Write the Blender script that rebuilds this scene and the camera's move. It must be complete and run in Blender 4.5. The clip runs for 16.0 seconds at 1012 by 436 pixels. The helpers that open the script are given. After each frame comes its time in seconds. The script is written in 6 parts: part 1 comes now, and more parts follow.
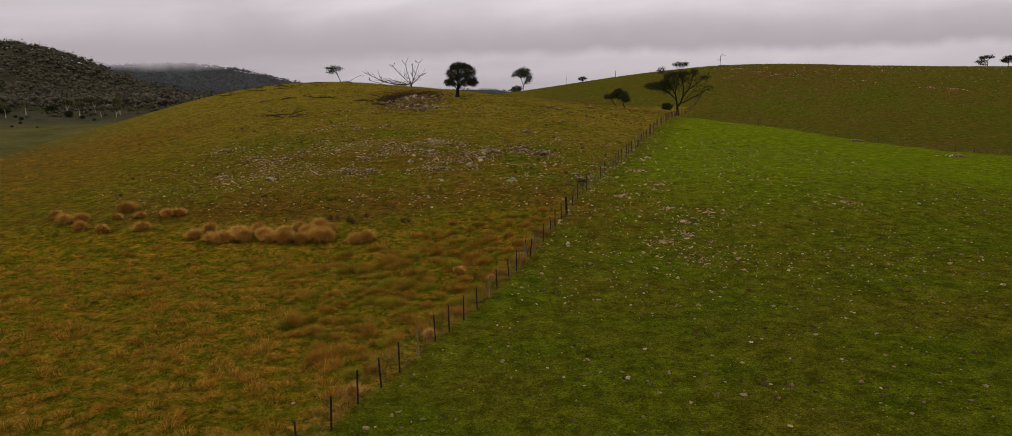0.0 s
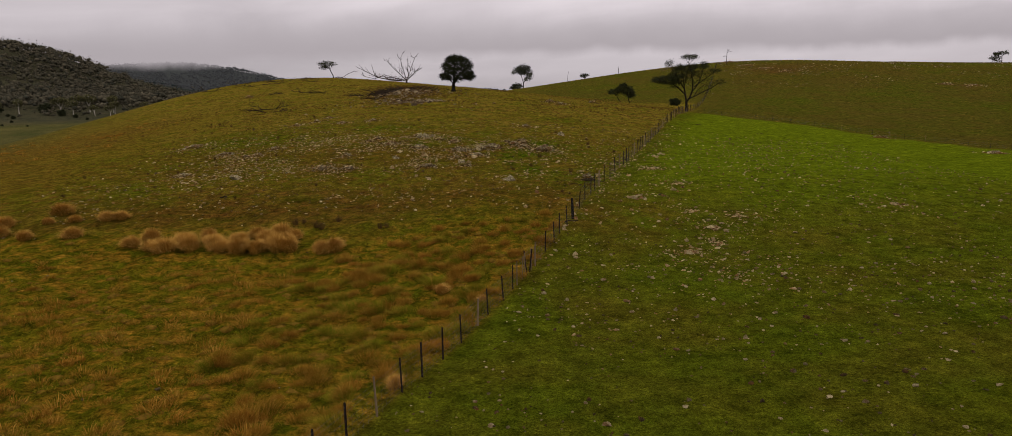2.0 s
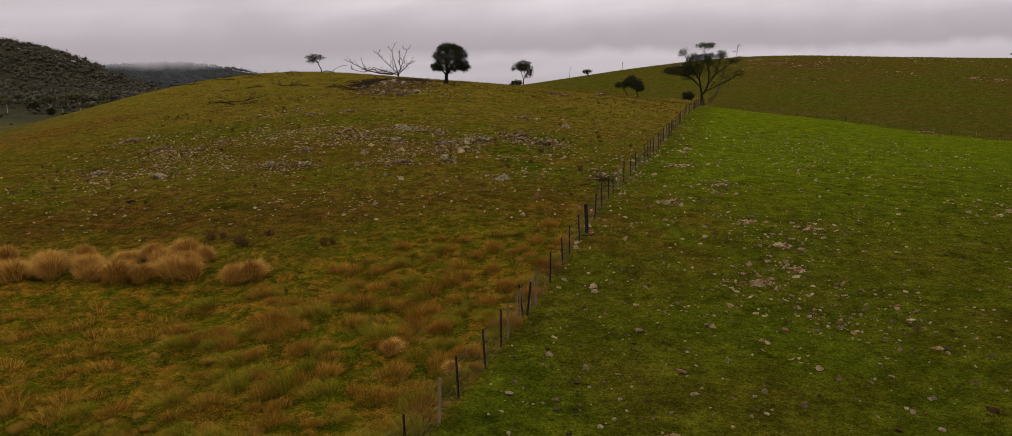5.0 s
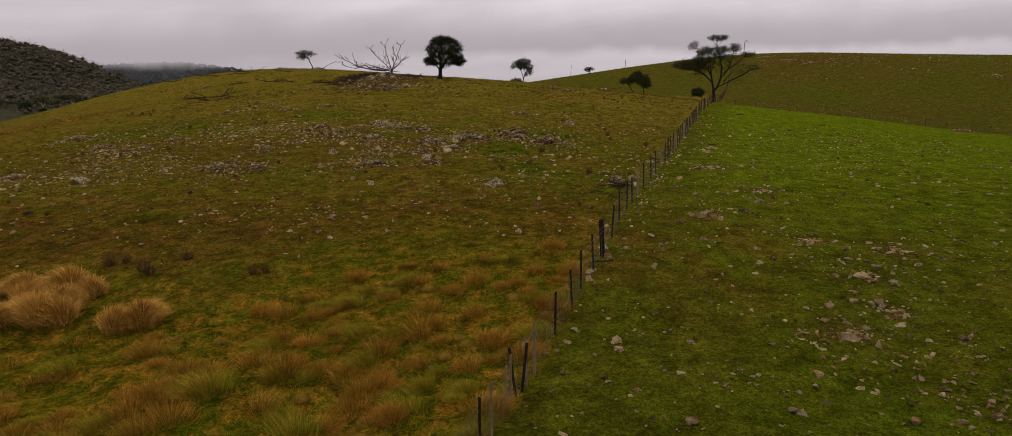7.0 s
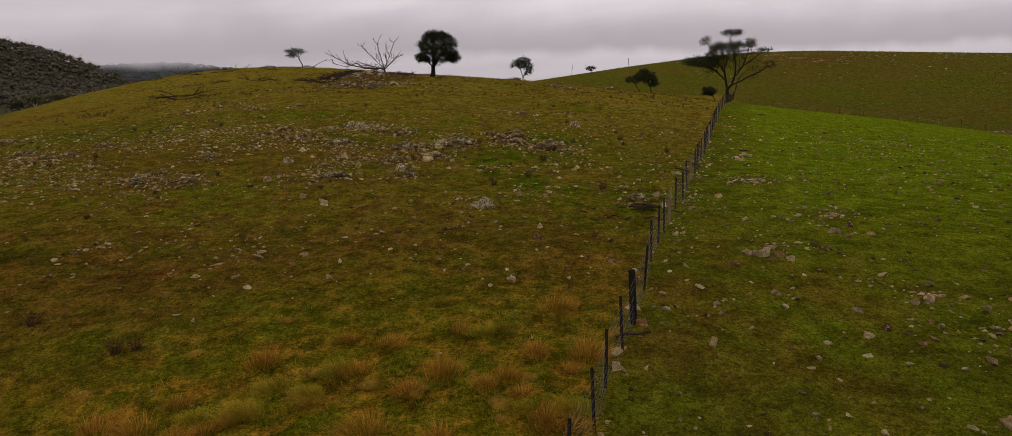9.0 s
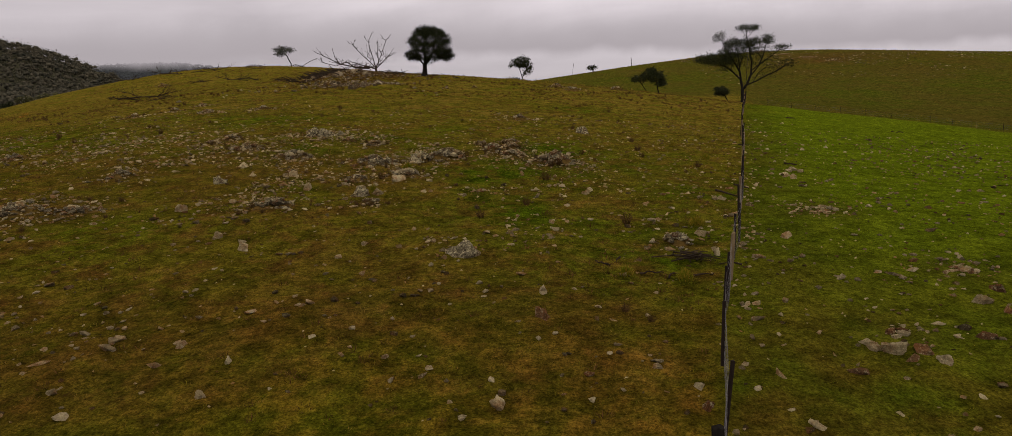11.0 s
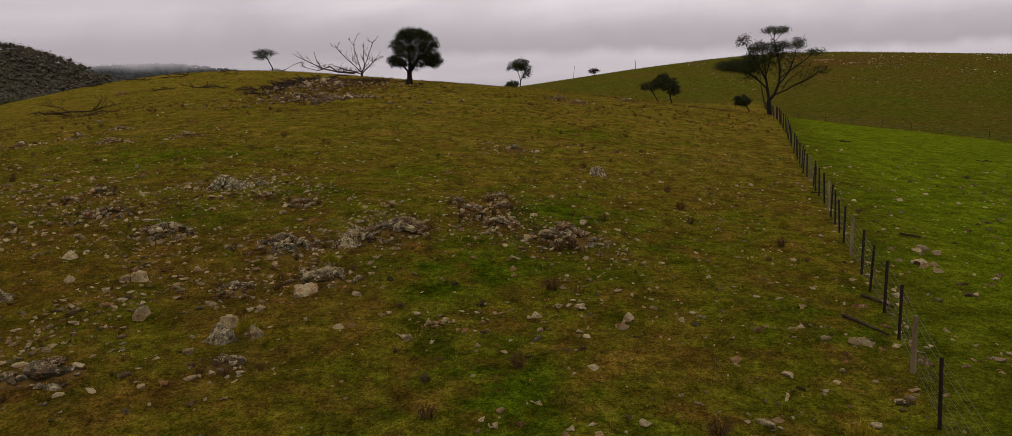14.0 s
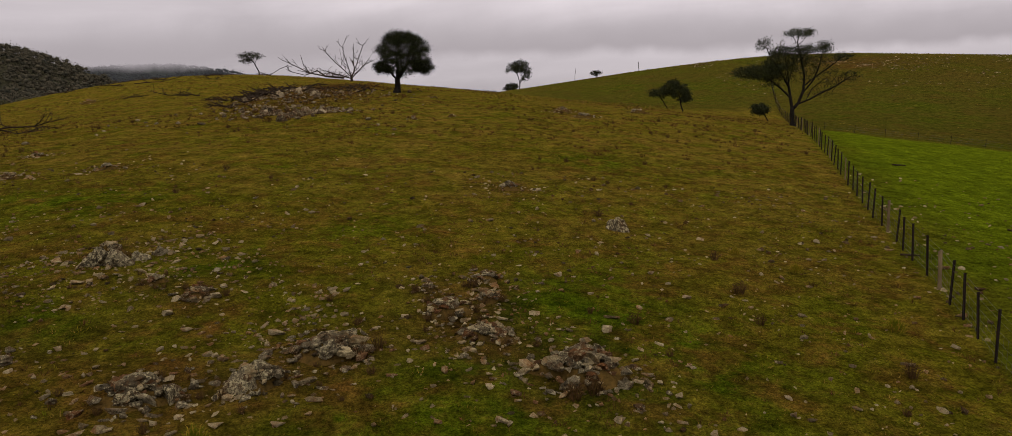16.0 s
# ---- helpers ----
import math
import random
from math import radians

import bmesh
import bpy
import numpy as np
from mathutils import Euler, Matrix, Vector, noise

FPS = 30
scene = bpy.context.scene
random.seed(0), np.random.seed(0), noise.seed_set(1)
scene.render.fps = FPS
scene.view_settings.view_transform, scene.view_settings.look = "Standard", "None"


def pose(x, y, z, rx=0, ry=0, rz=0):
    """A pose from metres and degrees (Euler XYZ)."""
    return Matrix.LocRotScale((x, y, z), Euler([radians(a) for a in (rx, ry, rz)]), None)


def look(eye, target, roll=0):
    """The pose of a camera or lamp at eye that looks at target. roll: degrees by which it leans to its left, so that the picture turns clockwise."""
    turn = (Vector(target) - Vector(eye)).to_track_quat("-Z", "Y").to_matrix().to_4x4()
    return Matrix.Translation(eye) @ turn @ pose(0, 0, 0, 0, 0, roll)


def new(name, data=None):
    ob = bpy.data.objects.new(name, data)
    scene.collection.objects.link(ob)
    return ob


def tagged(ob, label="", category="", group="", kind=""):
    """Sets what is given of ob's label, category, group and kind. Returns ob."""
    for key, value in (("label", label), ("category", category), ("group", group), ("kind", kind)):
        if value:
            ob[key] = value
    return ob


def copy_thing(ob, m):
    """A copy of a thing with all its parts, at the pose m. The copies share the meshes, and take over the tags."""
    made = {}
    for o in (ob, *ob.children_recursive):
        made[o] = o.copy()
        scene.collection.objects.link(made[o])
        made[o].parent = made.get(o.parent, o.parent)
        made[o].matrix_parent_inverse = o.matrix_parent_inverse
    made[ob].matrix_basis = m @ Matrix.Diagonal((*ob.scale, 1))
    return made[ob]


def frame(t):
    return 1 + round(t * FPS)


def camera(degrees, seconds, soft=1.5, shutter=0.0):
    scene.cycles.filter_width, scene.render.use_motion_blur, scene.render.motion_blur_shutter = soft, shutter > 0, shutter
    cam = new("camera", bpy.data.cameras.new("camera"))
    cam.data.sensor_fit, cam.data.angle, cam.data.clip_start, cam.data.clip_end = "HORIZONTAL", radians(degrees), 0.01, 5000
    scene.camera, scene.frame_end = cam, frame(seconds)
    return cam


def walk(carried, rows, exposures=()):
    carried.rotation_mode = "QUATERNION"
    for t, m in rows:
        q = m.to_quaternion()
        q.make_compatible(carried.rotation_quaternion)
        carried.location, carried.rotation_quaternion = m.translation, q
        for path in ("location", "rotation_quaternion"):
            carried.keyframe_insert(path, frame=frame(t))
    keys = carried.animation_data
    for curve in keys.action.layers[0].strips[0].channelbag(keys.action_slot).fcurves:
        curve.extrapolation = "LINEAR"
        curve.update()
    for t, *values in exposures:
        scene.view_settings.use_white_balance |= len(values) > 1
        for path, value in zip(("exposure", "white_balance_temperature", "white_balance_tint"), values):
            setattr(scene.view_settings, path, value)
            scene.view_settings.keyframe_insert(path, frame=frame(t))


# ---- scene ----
cam = camera(72.0, 16.0, soft=0.75)
METRES, EYE, TILT, LEAN, TURN = 68.0, 10.0, 0.0, 0.0, 0.0
ROWS = [
    (0.0, 0.0, 0.0, 0.0, -0.25, -9.07, 1.58),
    (0.5, 0.0012, 0.0307, -0.0038, -0.24, -9.06, 1.58),
    (1.0, 0.0027, 0.0614, -0.0074, -0.23, -9.06, 1.59),
    (1.5, 0.0041, 0.0917, -0.011, -0.23, -9.06, 1.57),
    (2.0, 0.0052, 0.122, -0.0148, -0.21, -9.06, 1.59),
    (2.5, 0.0065, 0.1524, -0.0184, -0.21, -9.04, 1.58),
    (3.0, 0.0076, 0.1832, -0.022, -0.2, -9.03, 1.57),
    (5.5, 0.0147, 0.3386, -0.0384, -0.17, -8.98, 1.5),
    (6.0, 0.0165, 0.3698, -0.0412, -0.16, -8.98, 1.52),
    (6.5, 0.0178, 0.4013, -0.043, -0.16, -8.95, 1.53),
    (7.0, 0.019, 0.4326, -0.0444, -0.15, -8.94, 1.52),
    (7.5, 0.02, 0.4641, -0.0454, -0.15, -8.92, 1.52),
    (8.0, 0.0216, 0.4957, -0.0456, -0.14, -8.9, 1.53),
    (10.5, 0.0286, 0.6526, -0.0441, -0.18, -8.91, 1.54),
    (11.0, 0.0298, 0.6837, -0.0423, -0.19, -8.89, 1.56),
    (11.5, 0.0312, 0.7148, -0.0398, -0.2, -8.88, 1.57),
    (12.0, 0.033, 0.7457, -0.0366, -0.21, -8.89, 1.57),
    (12.5, 0.0345, 0.7766, -0.0329, -0.23, -8.86, 1.57),
    (13.0, 0.0357, 0.8078, -0.0285, -0.24, -8.86, 1.58),
    (13.5, 0.037, 0.8391, -0.0235, -0.25, -8.85, 1.6),
    (14.0, 0.0385, 0.8694, -0.0182, -0.27, -8.86, 1.57),
    (14.5, 0.0402, 0.9011, -0.0134, -0.26, -8.85, 1.6),
    (15.0, 0.0414, 0.9327, -0.0084, -0.28, -8.87, 1.62),
    (15.5, 0.0428, 0.9647, -0.0035, -0.29, -8.87, 1.63),
    (16.0, 0.0442, 0.9934, 0.0011, -0.29, -8.89, 1.66),
]
walk(cam, [(t, pose(0, 0, EYE, TILT, LEAN, TURN) @ pose(METRES * x, METRES * y, METRES * z, 90 + pitch, roll, yaw)) for t, x, y, z, yaw, pitch, roll in ROWS])

# ---------------------------------------------------------------- light
world = bpy.data.worlds.new("overcast_sky")
scene.world = world
world.use_nodes = True
wn, wl = world.node_tree.nodes, world.node_tree.links
wn.clear()
w_out = wn.new("ShaderNodeOutputWorld")
w_bg = wn.new("ShaderNodeBackground")
w_sky = wn.new("ShaderNodeTexSky")
w_sky.sky_type = "NISHITA"
w_sky.sun_disc = False
w_sky.sun_elevation, w_sky.sun_rotation = radians(48), radians(200)
w_dim = wn.new("ShaderNodeMixRGB")
w_dim.blend_type = "MULTIPLY"
w_dim.inputs[0].default_value = 1.0
w_dim.inputs[2].default_value = (0.04, 0.04, 0.04, 1)
w_co = wn.new("ShaderNodeTexCoord")
w_map = wn.new("ShaderNodeMapping")
w_map.inputs["Location"].default_value = (3.1, 1.7, 0.4)
w_map.inputs["Scale"].default_value = (1.0, 1.0, 4.5)
w_noise = wn.new("ShaderNodeTexNoise")
w_noise.inputs["Scale"].default_value = 2.8
w_noise.inputs["Detail"].default_value = 7.0
w_noise.inputs["Roughness"].default_value = 0.52
w_noise.inputs["Distortion"].default_value = 0.5
w_ramp = wn.new("ShaderNodeValToRGB")
w_ramp.color_ramp.elements[0].position, w_ramp.color_ramp.elements[0].color = 0.30, (0.500, 0.448, 0.470, 1)
w_ramp.color_ramp.elements[1].position, w_ramp.color_ramp.elements[1].color = 0.70, (0.705, 0.636, 0.664, 1)
w_sep = wn.new("ShaderNodeSeparateXYZ")
w_grad = wn.new("ShaderNodeValToRGB")      # an overcast sky brightens towards the zenith
w_grad.color_ramp.elements[0].position, w_grad.color_ramp.elements[0].color = 0.0, (0.73, 0.73, 0.745, 1)
w_grad.color_ramp.elements[1].position, w_grad.color_ramp.elements[1].color = 1.0, (2.75, 2.75, 2.58, 1)
e = w_grad.color_ramp.elements.new(0.05)
e.color = (0.875, 0.875, 0.885, 1)
e = w_grad.color_ramp.elements.new(0.14)
e.color = (1.10, 1.10, 1.10, 1)
e = w_grad.color_ramp.elements.new(0.45)
e.color = (1.78, 1.80, 1.70, 1)
w_mul = wn.new("ShaderNodeMixRGB")
w_mul.blend_type = "MULTIPLY"
w_mul.inputs[0].default_value = 1.0
w_mix = wn.new("ShaderNodeMixRGB")
w_mix.inputs[0].default_value = 0.92
wl.new(w_co.outputs["Generated"], w_map.inputs["Vector"])
wl.new(w_map.outputs["Vector"], w_noise.inputs["Vector"])
wl.new(w_noise.outputs["Fac"], w_ramp.inputs["Fac"])
wl.new(w_co.outputs["Generated"], w_sep.inputs[0])
wl.new(w_sep.outputs["Z"], w_grad.inputs["Fac"])
wl.new(w_ramp.outputs["Color"], w_mul.inputs[1])
wl.new(w_grad.outputs["Color"], w_mul.inputs[2])
wl.new(w_sky.outputs["Color"], w_dim.inputs[1])
wl.new(w_dim.outputs["Color"], w_mix.inputs[1])
w_east = wn.new("ShaderNodeMapRange")      # the cloud is thinner towards the east
w_east.inputs["From Min"].default_value, w_east.inputs["From Max"].default_value = -0.8, 0.8
w_east.inputs["To Min"].default_value, w_east.inputs["To Max"].default_value = 0.86, 1.16
w_side = wn.new("ShaderNodeMixRGB")
w_side.blend_type = "MULTIPLY"
w_side.inputs[0].default_value = 1.0
wl.new(w_sep.outputs["X"], w_east.inputs["Value"])
wl.new(w_mul.outputs["Color"], w_side.inputs[1])
wl.new(w_east.outputs["Result"], w_side.inputs[2])
wl.new(w_side.outputs["Color"], w_mix.inputs[2])
wl.new(w_mix.outputs["Color"], w_bg.inputs["Color"])
w_bg.inputs["Strength"].default_value = 1.06
wl.new(w_bg.outputs[0], w_out.inputs["Surface"])

sun = new("sun", bpy.data.lights.new("sun", "SUN"))
sun.data.energy, sun.data.angle, sun.data.color = 0.5, radians(25), (1.0, 0.95, 0.88)
sun.matrix_world = look((-25, -60, 80), (0, 0, 0))
scene.view_settings.exposure = 0.0


# ---------------------------------------------------------------- materials
class Nodes:
    """Short hand for building a node material."""

    def __init__(self, name, rough=0.9, spec=0.2):
        self.mat = bpy.data.materials.new(name)
        self.mat.use_nodes = True
        self.tree = self.mat.node_tree
        self.bsdf = self.tree.nodes["Principled BSDF"]
        self.bsdf.inputs["Roughness"].default_value = rough
        self.bsdf.inputs["Specular IOR Level"].default_value = spec
        self.pos = self.tree.nodes.new("ShaderNodeNewGeometry").outputs["Position"]

    def link(self, a, b):
        self.tree.links.new(a, b)

    def noise(self, scale, detail=4.0, rough=0.6, vec=None, lo=0.3, hi=0.7, stretch=None):
        n = self.tree.nodes.new("ShaderNodeTexNoise")
        n.inputs["Scale"].default_value = scale
        n.inputs["Detail"].default_value = detail
        n.inputs["Roughness"].default_value = rough
        src = vec or self.pos
        if stretch:
            m = self.tree.nodes.new("ShaderNodeMapping")
            m.inputs["Scale"].default_value = stretch
            self.link(src, m.inputs["Vector"])
            src = m.outputs["Vector"]
        self.link(src, n.inputs["Vector"])
        r = self.tree.nodes.new("ShaderNodeMapRange")
        r.inputs["From Min"].default_value, r.inputs["From Max"].default_value = lo, hi
        self.link(n.outputs["Fac"], r.inputs["Value"])
        return r.outputs["Result"]

    def mix(self, fac, a, b, mode="MIX"):
        m = self.tree.nodes.new("ShaderNodeMixRGB")
        m.blend_type = mode
        for slot, v in ((0, fac), (1, a), (2, b)):
            if isinstance(v, (int, float)):
                m.inputs[slot].default_value = v if slot == 0 else (v, v, v, 1)
            elif isinstance(v, tuple):
                m.inputs[slot].default_value = (*v, 1)
            else:
                self.link(v, m.inputs[slot])
        return m.outputs["Color"]

    def maths(self, op, a, b=0.0):
        m = self.tree.nodes.new("ShaderNodeMath")
        m.operation = op
        for slot, v in ((0, a), (1, b)):
            if isinstance(v, (int, float)):
                m.inputs[slot].default_value = v
            else:
                self.link(v, m.inputs[slot])
        return m.outputs[0]

    def attr(self, name):
        a = self.tree.nodes.new("ShaderNodeAttribute")
        a.attribute_name = name
        return a.outputs["Fac"]

    def island(self):
        return self.tree.nodes.new("ShaderNodeNewGeometry").outputs["Random Per Island"]

    def each(self):
        return self.tree.nodes.new("ShaderNodeObjectInfo").outputs["Random"]

    def bump(self, height, strength, distance):
        b = self.tree.nodes.new("ShaderNodeBump")
        b.inputs["Strength"].default_value = strength
        b.inputs["Distance"].default_value = distance
        self.link(height, b.inputs["Height"])
        self.link(b.outputs["Normal"], self.bsdf.inputs["Normal"])

    def done(self, colour):
        if isinstance(colour, tuple):
            self.bsdf.inputs["Base Color"].default_value = (*colour, 1)
        else:
            self.link(colour, self.bsdf.inputs["Base Color"])
        return self.mat


def ground_material():
    n = Nodes("pasture", 1.0, 0.0)
    big = n.noise(0.055, 4)
    mid = n.noise(0.42, 5, 0.65)
    fine = n.noise(2.4, 6, 0.7, lo=0.34, hi=0.66)
    tiny = n.noise(9.0, 5, 0.75, lo=0.32, hi=0.68)
    patchy = n.noise(0.9, 6, 0.72, lo=0.50, hi=0.66)
    # grazed hill: olive turf, straw and brown dead growth
    hill = n.mix(mid, (0.074, 0.078, 0.005), (0.128, 0.092, 0.014))
    hill = n.mix(n.maths("MULTIPLY", n.noise(0.21, 5, 0.6, lo=0.48, hi=0.66), 0.75), hill, (0.060, 0.088, 0.003))
    hill = n.mix(n.maths("MULTIPLY", patchy, 0.85), hill, (0.115, 0.058, 0.015))
    hill = n.mix(n.maths("MULTIPLY", n.noise(1.7, 5, 0.7, lo=0.58, hi=0.72), 0.7), hill, (0.17, 0.125, 0.028))
    hill = n.mix(n.maths("MULTIPLY", n.attr("verdant"), n.noise(0.7, 5, 0.65, lo=0.36, hi=0.58)), hill, n.mix(fine, (0.036, 0.060, 0.003), (0.060, 0.086, 0.004)))
    brown = n.mix(n.noise(0.6, 5, 0.7, lo=0.38, hi=0.62), (0.050, 0.040, 0.006), (0.108, 0.050, 0.012))
    hill = n.mix(n.maths("MULTIPLY", n.attr("brown"), n.maths("ADD", n.maths("MULTIPLY", mid, 0.6), 0.35)), hill, brown)
    straw = n.mix(n.noise(0.5, 6, 0.72, lo=0.38, hi=0.62), (0.084, 0.085, 0.008), (0.154, 0.106, 0.020))
    hill = n.mix(n.maths("MULTIPLY", n.attr("straw"), n.noise(0.16, 5, 0.65, lo=0.34, hi=0.54)), hill, straw)
    hill = n.mix(n.maths("MULTIPLY", n.noise(0.55, 6, 0.7, lo=0.52, hi=0.64), 0.6), hill, (0.112, 0.060, 0.014))
    # rank dry grass
    dry = n.mix(mid, (0.056, 0.072, 0.004), (0.124, 0.094, 0.008))
    dry = n.mix(n.maths("MULTIPLY", n.noise(1.2, 5, 0.65, lo=0.46, hi=0.62), 0.8), dry, (0.19, 0.098, 0.013))
    # sown green paddock
    green = n.mix(mid, (0.052, 0.072, 0.005), (0.078, 0.092, 0.006))
    green = n.mix(n.maths("MULTIPLY", n.noise(0.14, 5, 0.6, lo=0.42, hi=0.64), 0.55), green, (0.094, 0.072, 0.010))
    green = n.mix(n.maths("MULTIPLY", n.attr("worn"), n.noise(0.5, 5, 0.65, lo=0.34, hi=0.60)), green, (0.092, 0.058, 0.010))
    lush = n.mix(mid, (0.072, 0.102, 0.005), (0.102, 0.134, 0.006))
    green = n.mix(n.attr("lush"), green, lush)
    # beyond the fences
    far = n.mix(big, (0.066, 0.054, 0.011), (0.050, 0.062, 0.006))
    far = n.mix(n.maths("MULTIPLY", n.noise(0.3, 6, 0.75, lo=0.48, hi=0.68), 0.7), far, (0.078, 0.050, 0.012))
    valley = n.mix(n.noise(0.03, 6, 0.7, lo=0.40, hi=0.60), (0.044, 0.048, 0.018), (0.078, 0.070, 0.026))
    c = n.mix(n.attr("dry"), hill, dry)
    c = n.mix(n.attr("paddock"), c, green)
    c = n.mix(n.attr("far"), c, far)
    c = n.mix(n.attr("orange"), c, n.mix(fine, (0.125, 0.066, 0.016), (0.088, 0.068, 0.012)))
    c = n.mix(n.maths("MULTIPLY", n.attr("soil"), n.maths("ADD", n.maths("MULTIPLY", fine, 0.5), 0.5)), c, n.mix(mid, (0.050, 0.030, 0.012), (0.102, 0.046, 0.015)))
    c = n.mix(n.attr("valley"), c, valley)
    # forest floor; its distant part is coloured slate blue to paint in haze
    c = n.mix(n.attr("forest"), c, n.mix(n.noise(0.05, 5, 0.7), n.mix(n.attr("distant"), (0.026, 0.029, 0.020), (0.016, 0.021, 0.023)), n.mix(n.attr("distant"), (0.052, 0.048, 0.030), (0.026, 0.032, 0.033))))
    dim = n.mix(n.attr("paddock"), (0.60, 0.60, 0.60), (0.70, 0.70, 0.70))
    lit = n.mix(n.attr("paddock"), (1.32, 1.32, 1.25), (1.24, 1.24, 1.20))
    c = n.mix(1.0, c, n.mix(fine, dim, lit), "MULTIPLY")
    c = n.mix(1.0, c, n.mix(tiny, (0.43, 0.43, 0.43), (1.50, 1.48, 1.36)), "MULTIPLY")
    grit = n.noise(24.0, 3, 0.75, lo=0.36, hi=0.64)
    c = n.mix(1.0, c, n.mix(grit, (0.56, 0.56, 0.56), (1.52, 1.50, 1.43)), "MULTIPLY")
    clump = n.noise(0.95, 7, 0.78, lo=0.36, hi=0.64)
    c = n.mix(n.mix(n.attr("valley"), (0.9, 0.9, 0.9), (0.3, 0.3, 0.3)), c, n.mix(1.0, c, n.mix(clump, (0.52, 0.52, 0.52), (1.44, 1.42, 1.34)), "MULTIPLY"))
    n.bump(n.maths("ADD", fine, n.maths("MULTIPLY", tiny, 0.8)), 1.0, 0.12)
    return n.done(c)


def grass_material(name, low, high, odd=None, spread=0.3):
    n = Nodes(name, 0.95, 0.02)
    c = n.mix(n.noise(0.75, 4, lo=0.36, hi=0.64), low, high)
    r = n.island()
    if odd:
        c = n.mix(n.maths("GREATER_THAN", r, 0.72), c, odd)
    c = n.mix(1.0, c, n.mix(r, (1 - spread,) * 3, (1 + spread,) * 3), "MULTIPLY")
    return n.done(c)


def stone_material(name, dark, pale, rust, scattered=True, lichen=0.5, spread=1.0, stain=0.8, crust=0.545):
    """Broken fieldstone: tone by the piece, weathered rust, crusts of pale lichen, black stains and a fine grain."""
    n = Nodes(name, 1.0, 0.0)
    r = n.island() if scattered else n.each()
    c = n.mix(n.maths("POWER", r, spread), dark, pale)
    c = n.mix(n.maths("MULTIPLY", n.noise(2.2, 5, 0.7, lo=0.47, hi=0.62), 0.85), c, rust)
    c = n.mix(n.maths("MULTIPLY", n.noise(9.0, 8, 0.78, lo=crust, hi=crust + 0.04), lichen), c, (0.50, 0.43, 0.25))
    c = n.mix(n.maths("MULTIPLY", n.noise(8.0, 7, 0.8, lo=0.50, hi=0.60), stain), c, (0.022, 0.017, 0.010))
    c = n.mix(1.0, c, n.mix(n.noise(42.0, 4, 0.8, lo=0.34, hi=0.66), (0.55, 0.55, 0.54), (1.34, 1.34, 1.32)), "MULTIPLY")
    n.bump(n.noise(18.0, 7, 0.8), 1.0, 0.07)
    return n.done(c)


def bark_material(name, low, high):
    n = Nodes(name, 1.0, 0.0)
    c = n.mix(n.noise(5.0, 5, 0.7, stretch=(1, 1, 0.25)), low, high)
    n.bump(n.noise(14.0, 5, 0.7, stretch=(1, 1, 0.2)), 0.8, 0.03)
    return n.done(c)


def leaf_material(name, low, high):
    n = Nodes(name, 0.95, 0.03)
    c = n.mix(n.island(), low, high)
    c = n.mix(1.0, c, n.mix(n.noise(0.8, 4), (0.7, 0.7, 0.7), (1.25, 1.25, 1.25)), "MULTIPLY")
    return n.done(c)


def forest_material(name, low, high):
    n = Nodes(name, 1.0, 0.0)
    c = n.mix(n.noise(0.085, 3, 0.6, lo=0.36, hi=0.64), low, high)
    c = n.mix(1.0, c, n.mix(n.island(), (0.85, 0.85, 0.85), (1.12, 1.12, 1.12)), "MULTIPLY")
    return n.done(c)


def metal_material():
    n = Nodes("dark_steel", 0.8, 0.15)
    c = n.mix(n.noise(9.0, 5, 0.7), (0.008, 0.006, 0.005), (0.024, 0.014, 0.009))
    n.bsdf.inputs["Metallic"].default_value = 0.15
    return n.done(c)


def wire_material():
    n = Nodes("galvanised_wire", 0.5, 0.4)
    n.bsdf.inputs["Metallic"].default_value = 0.6
    return n.done(n.mix(n.noise(3.0, 4), (0.05, 0.045, 0.04), (0.12, 0.11, 0.10)))


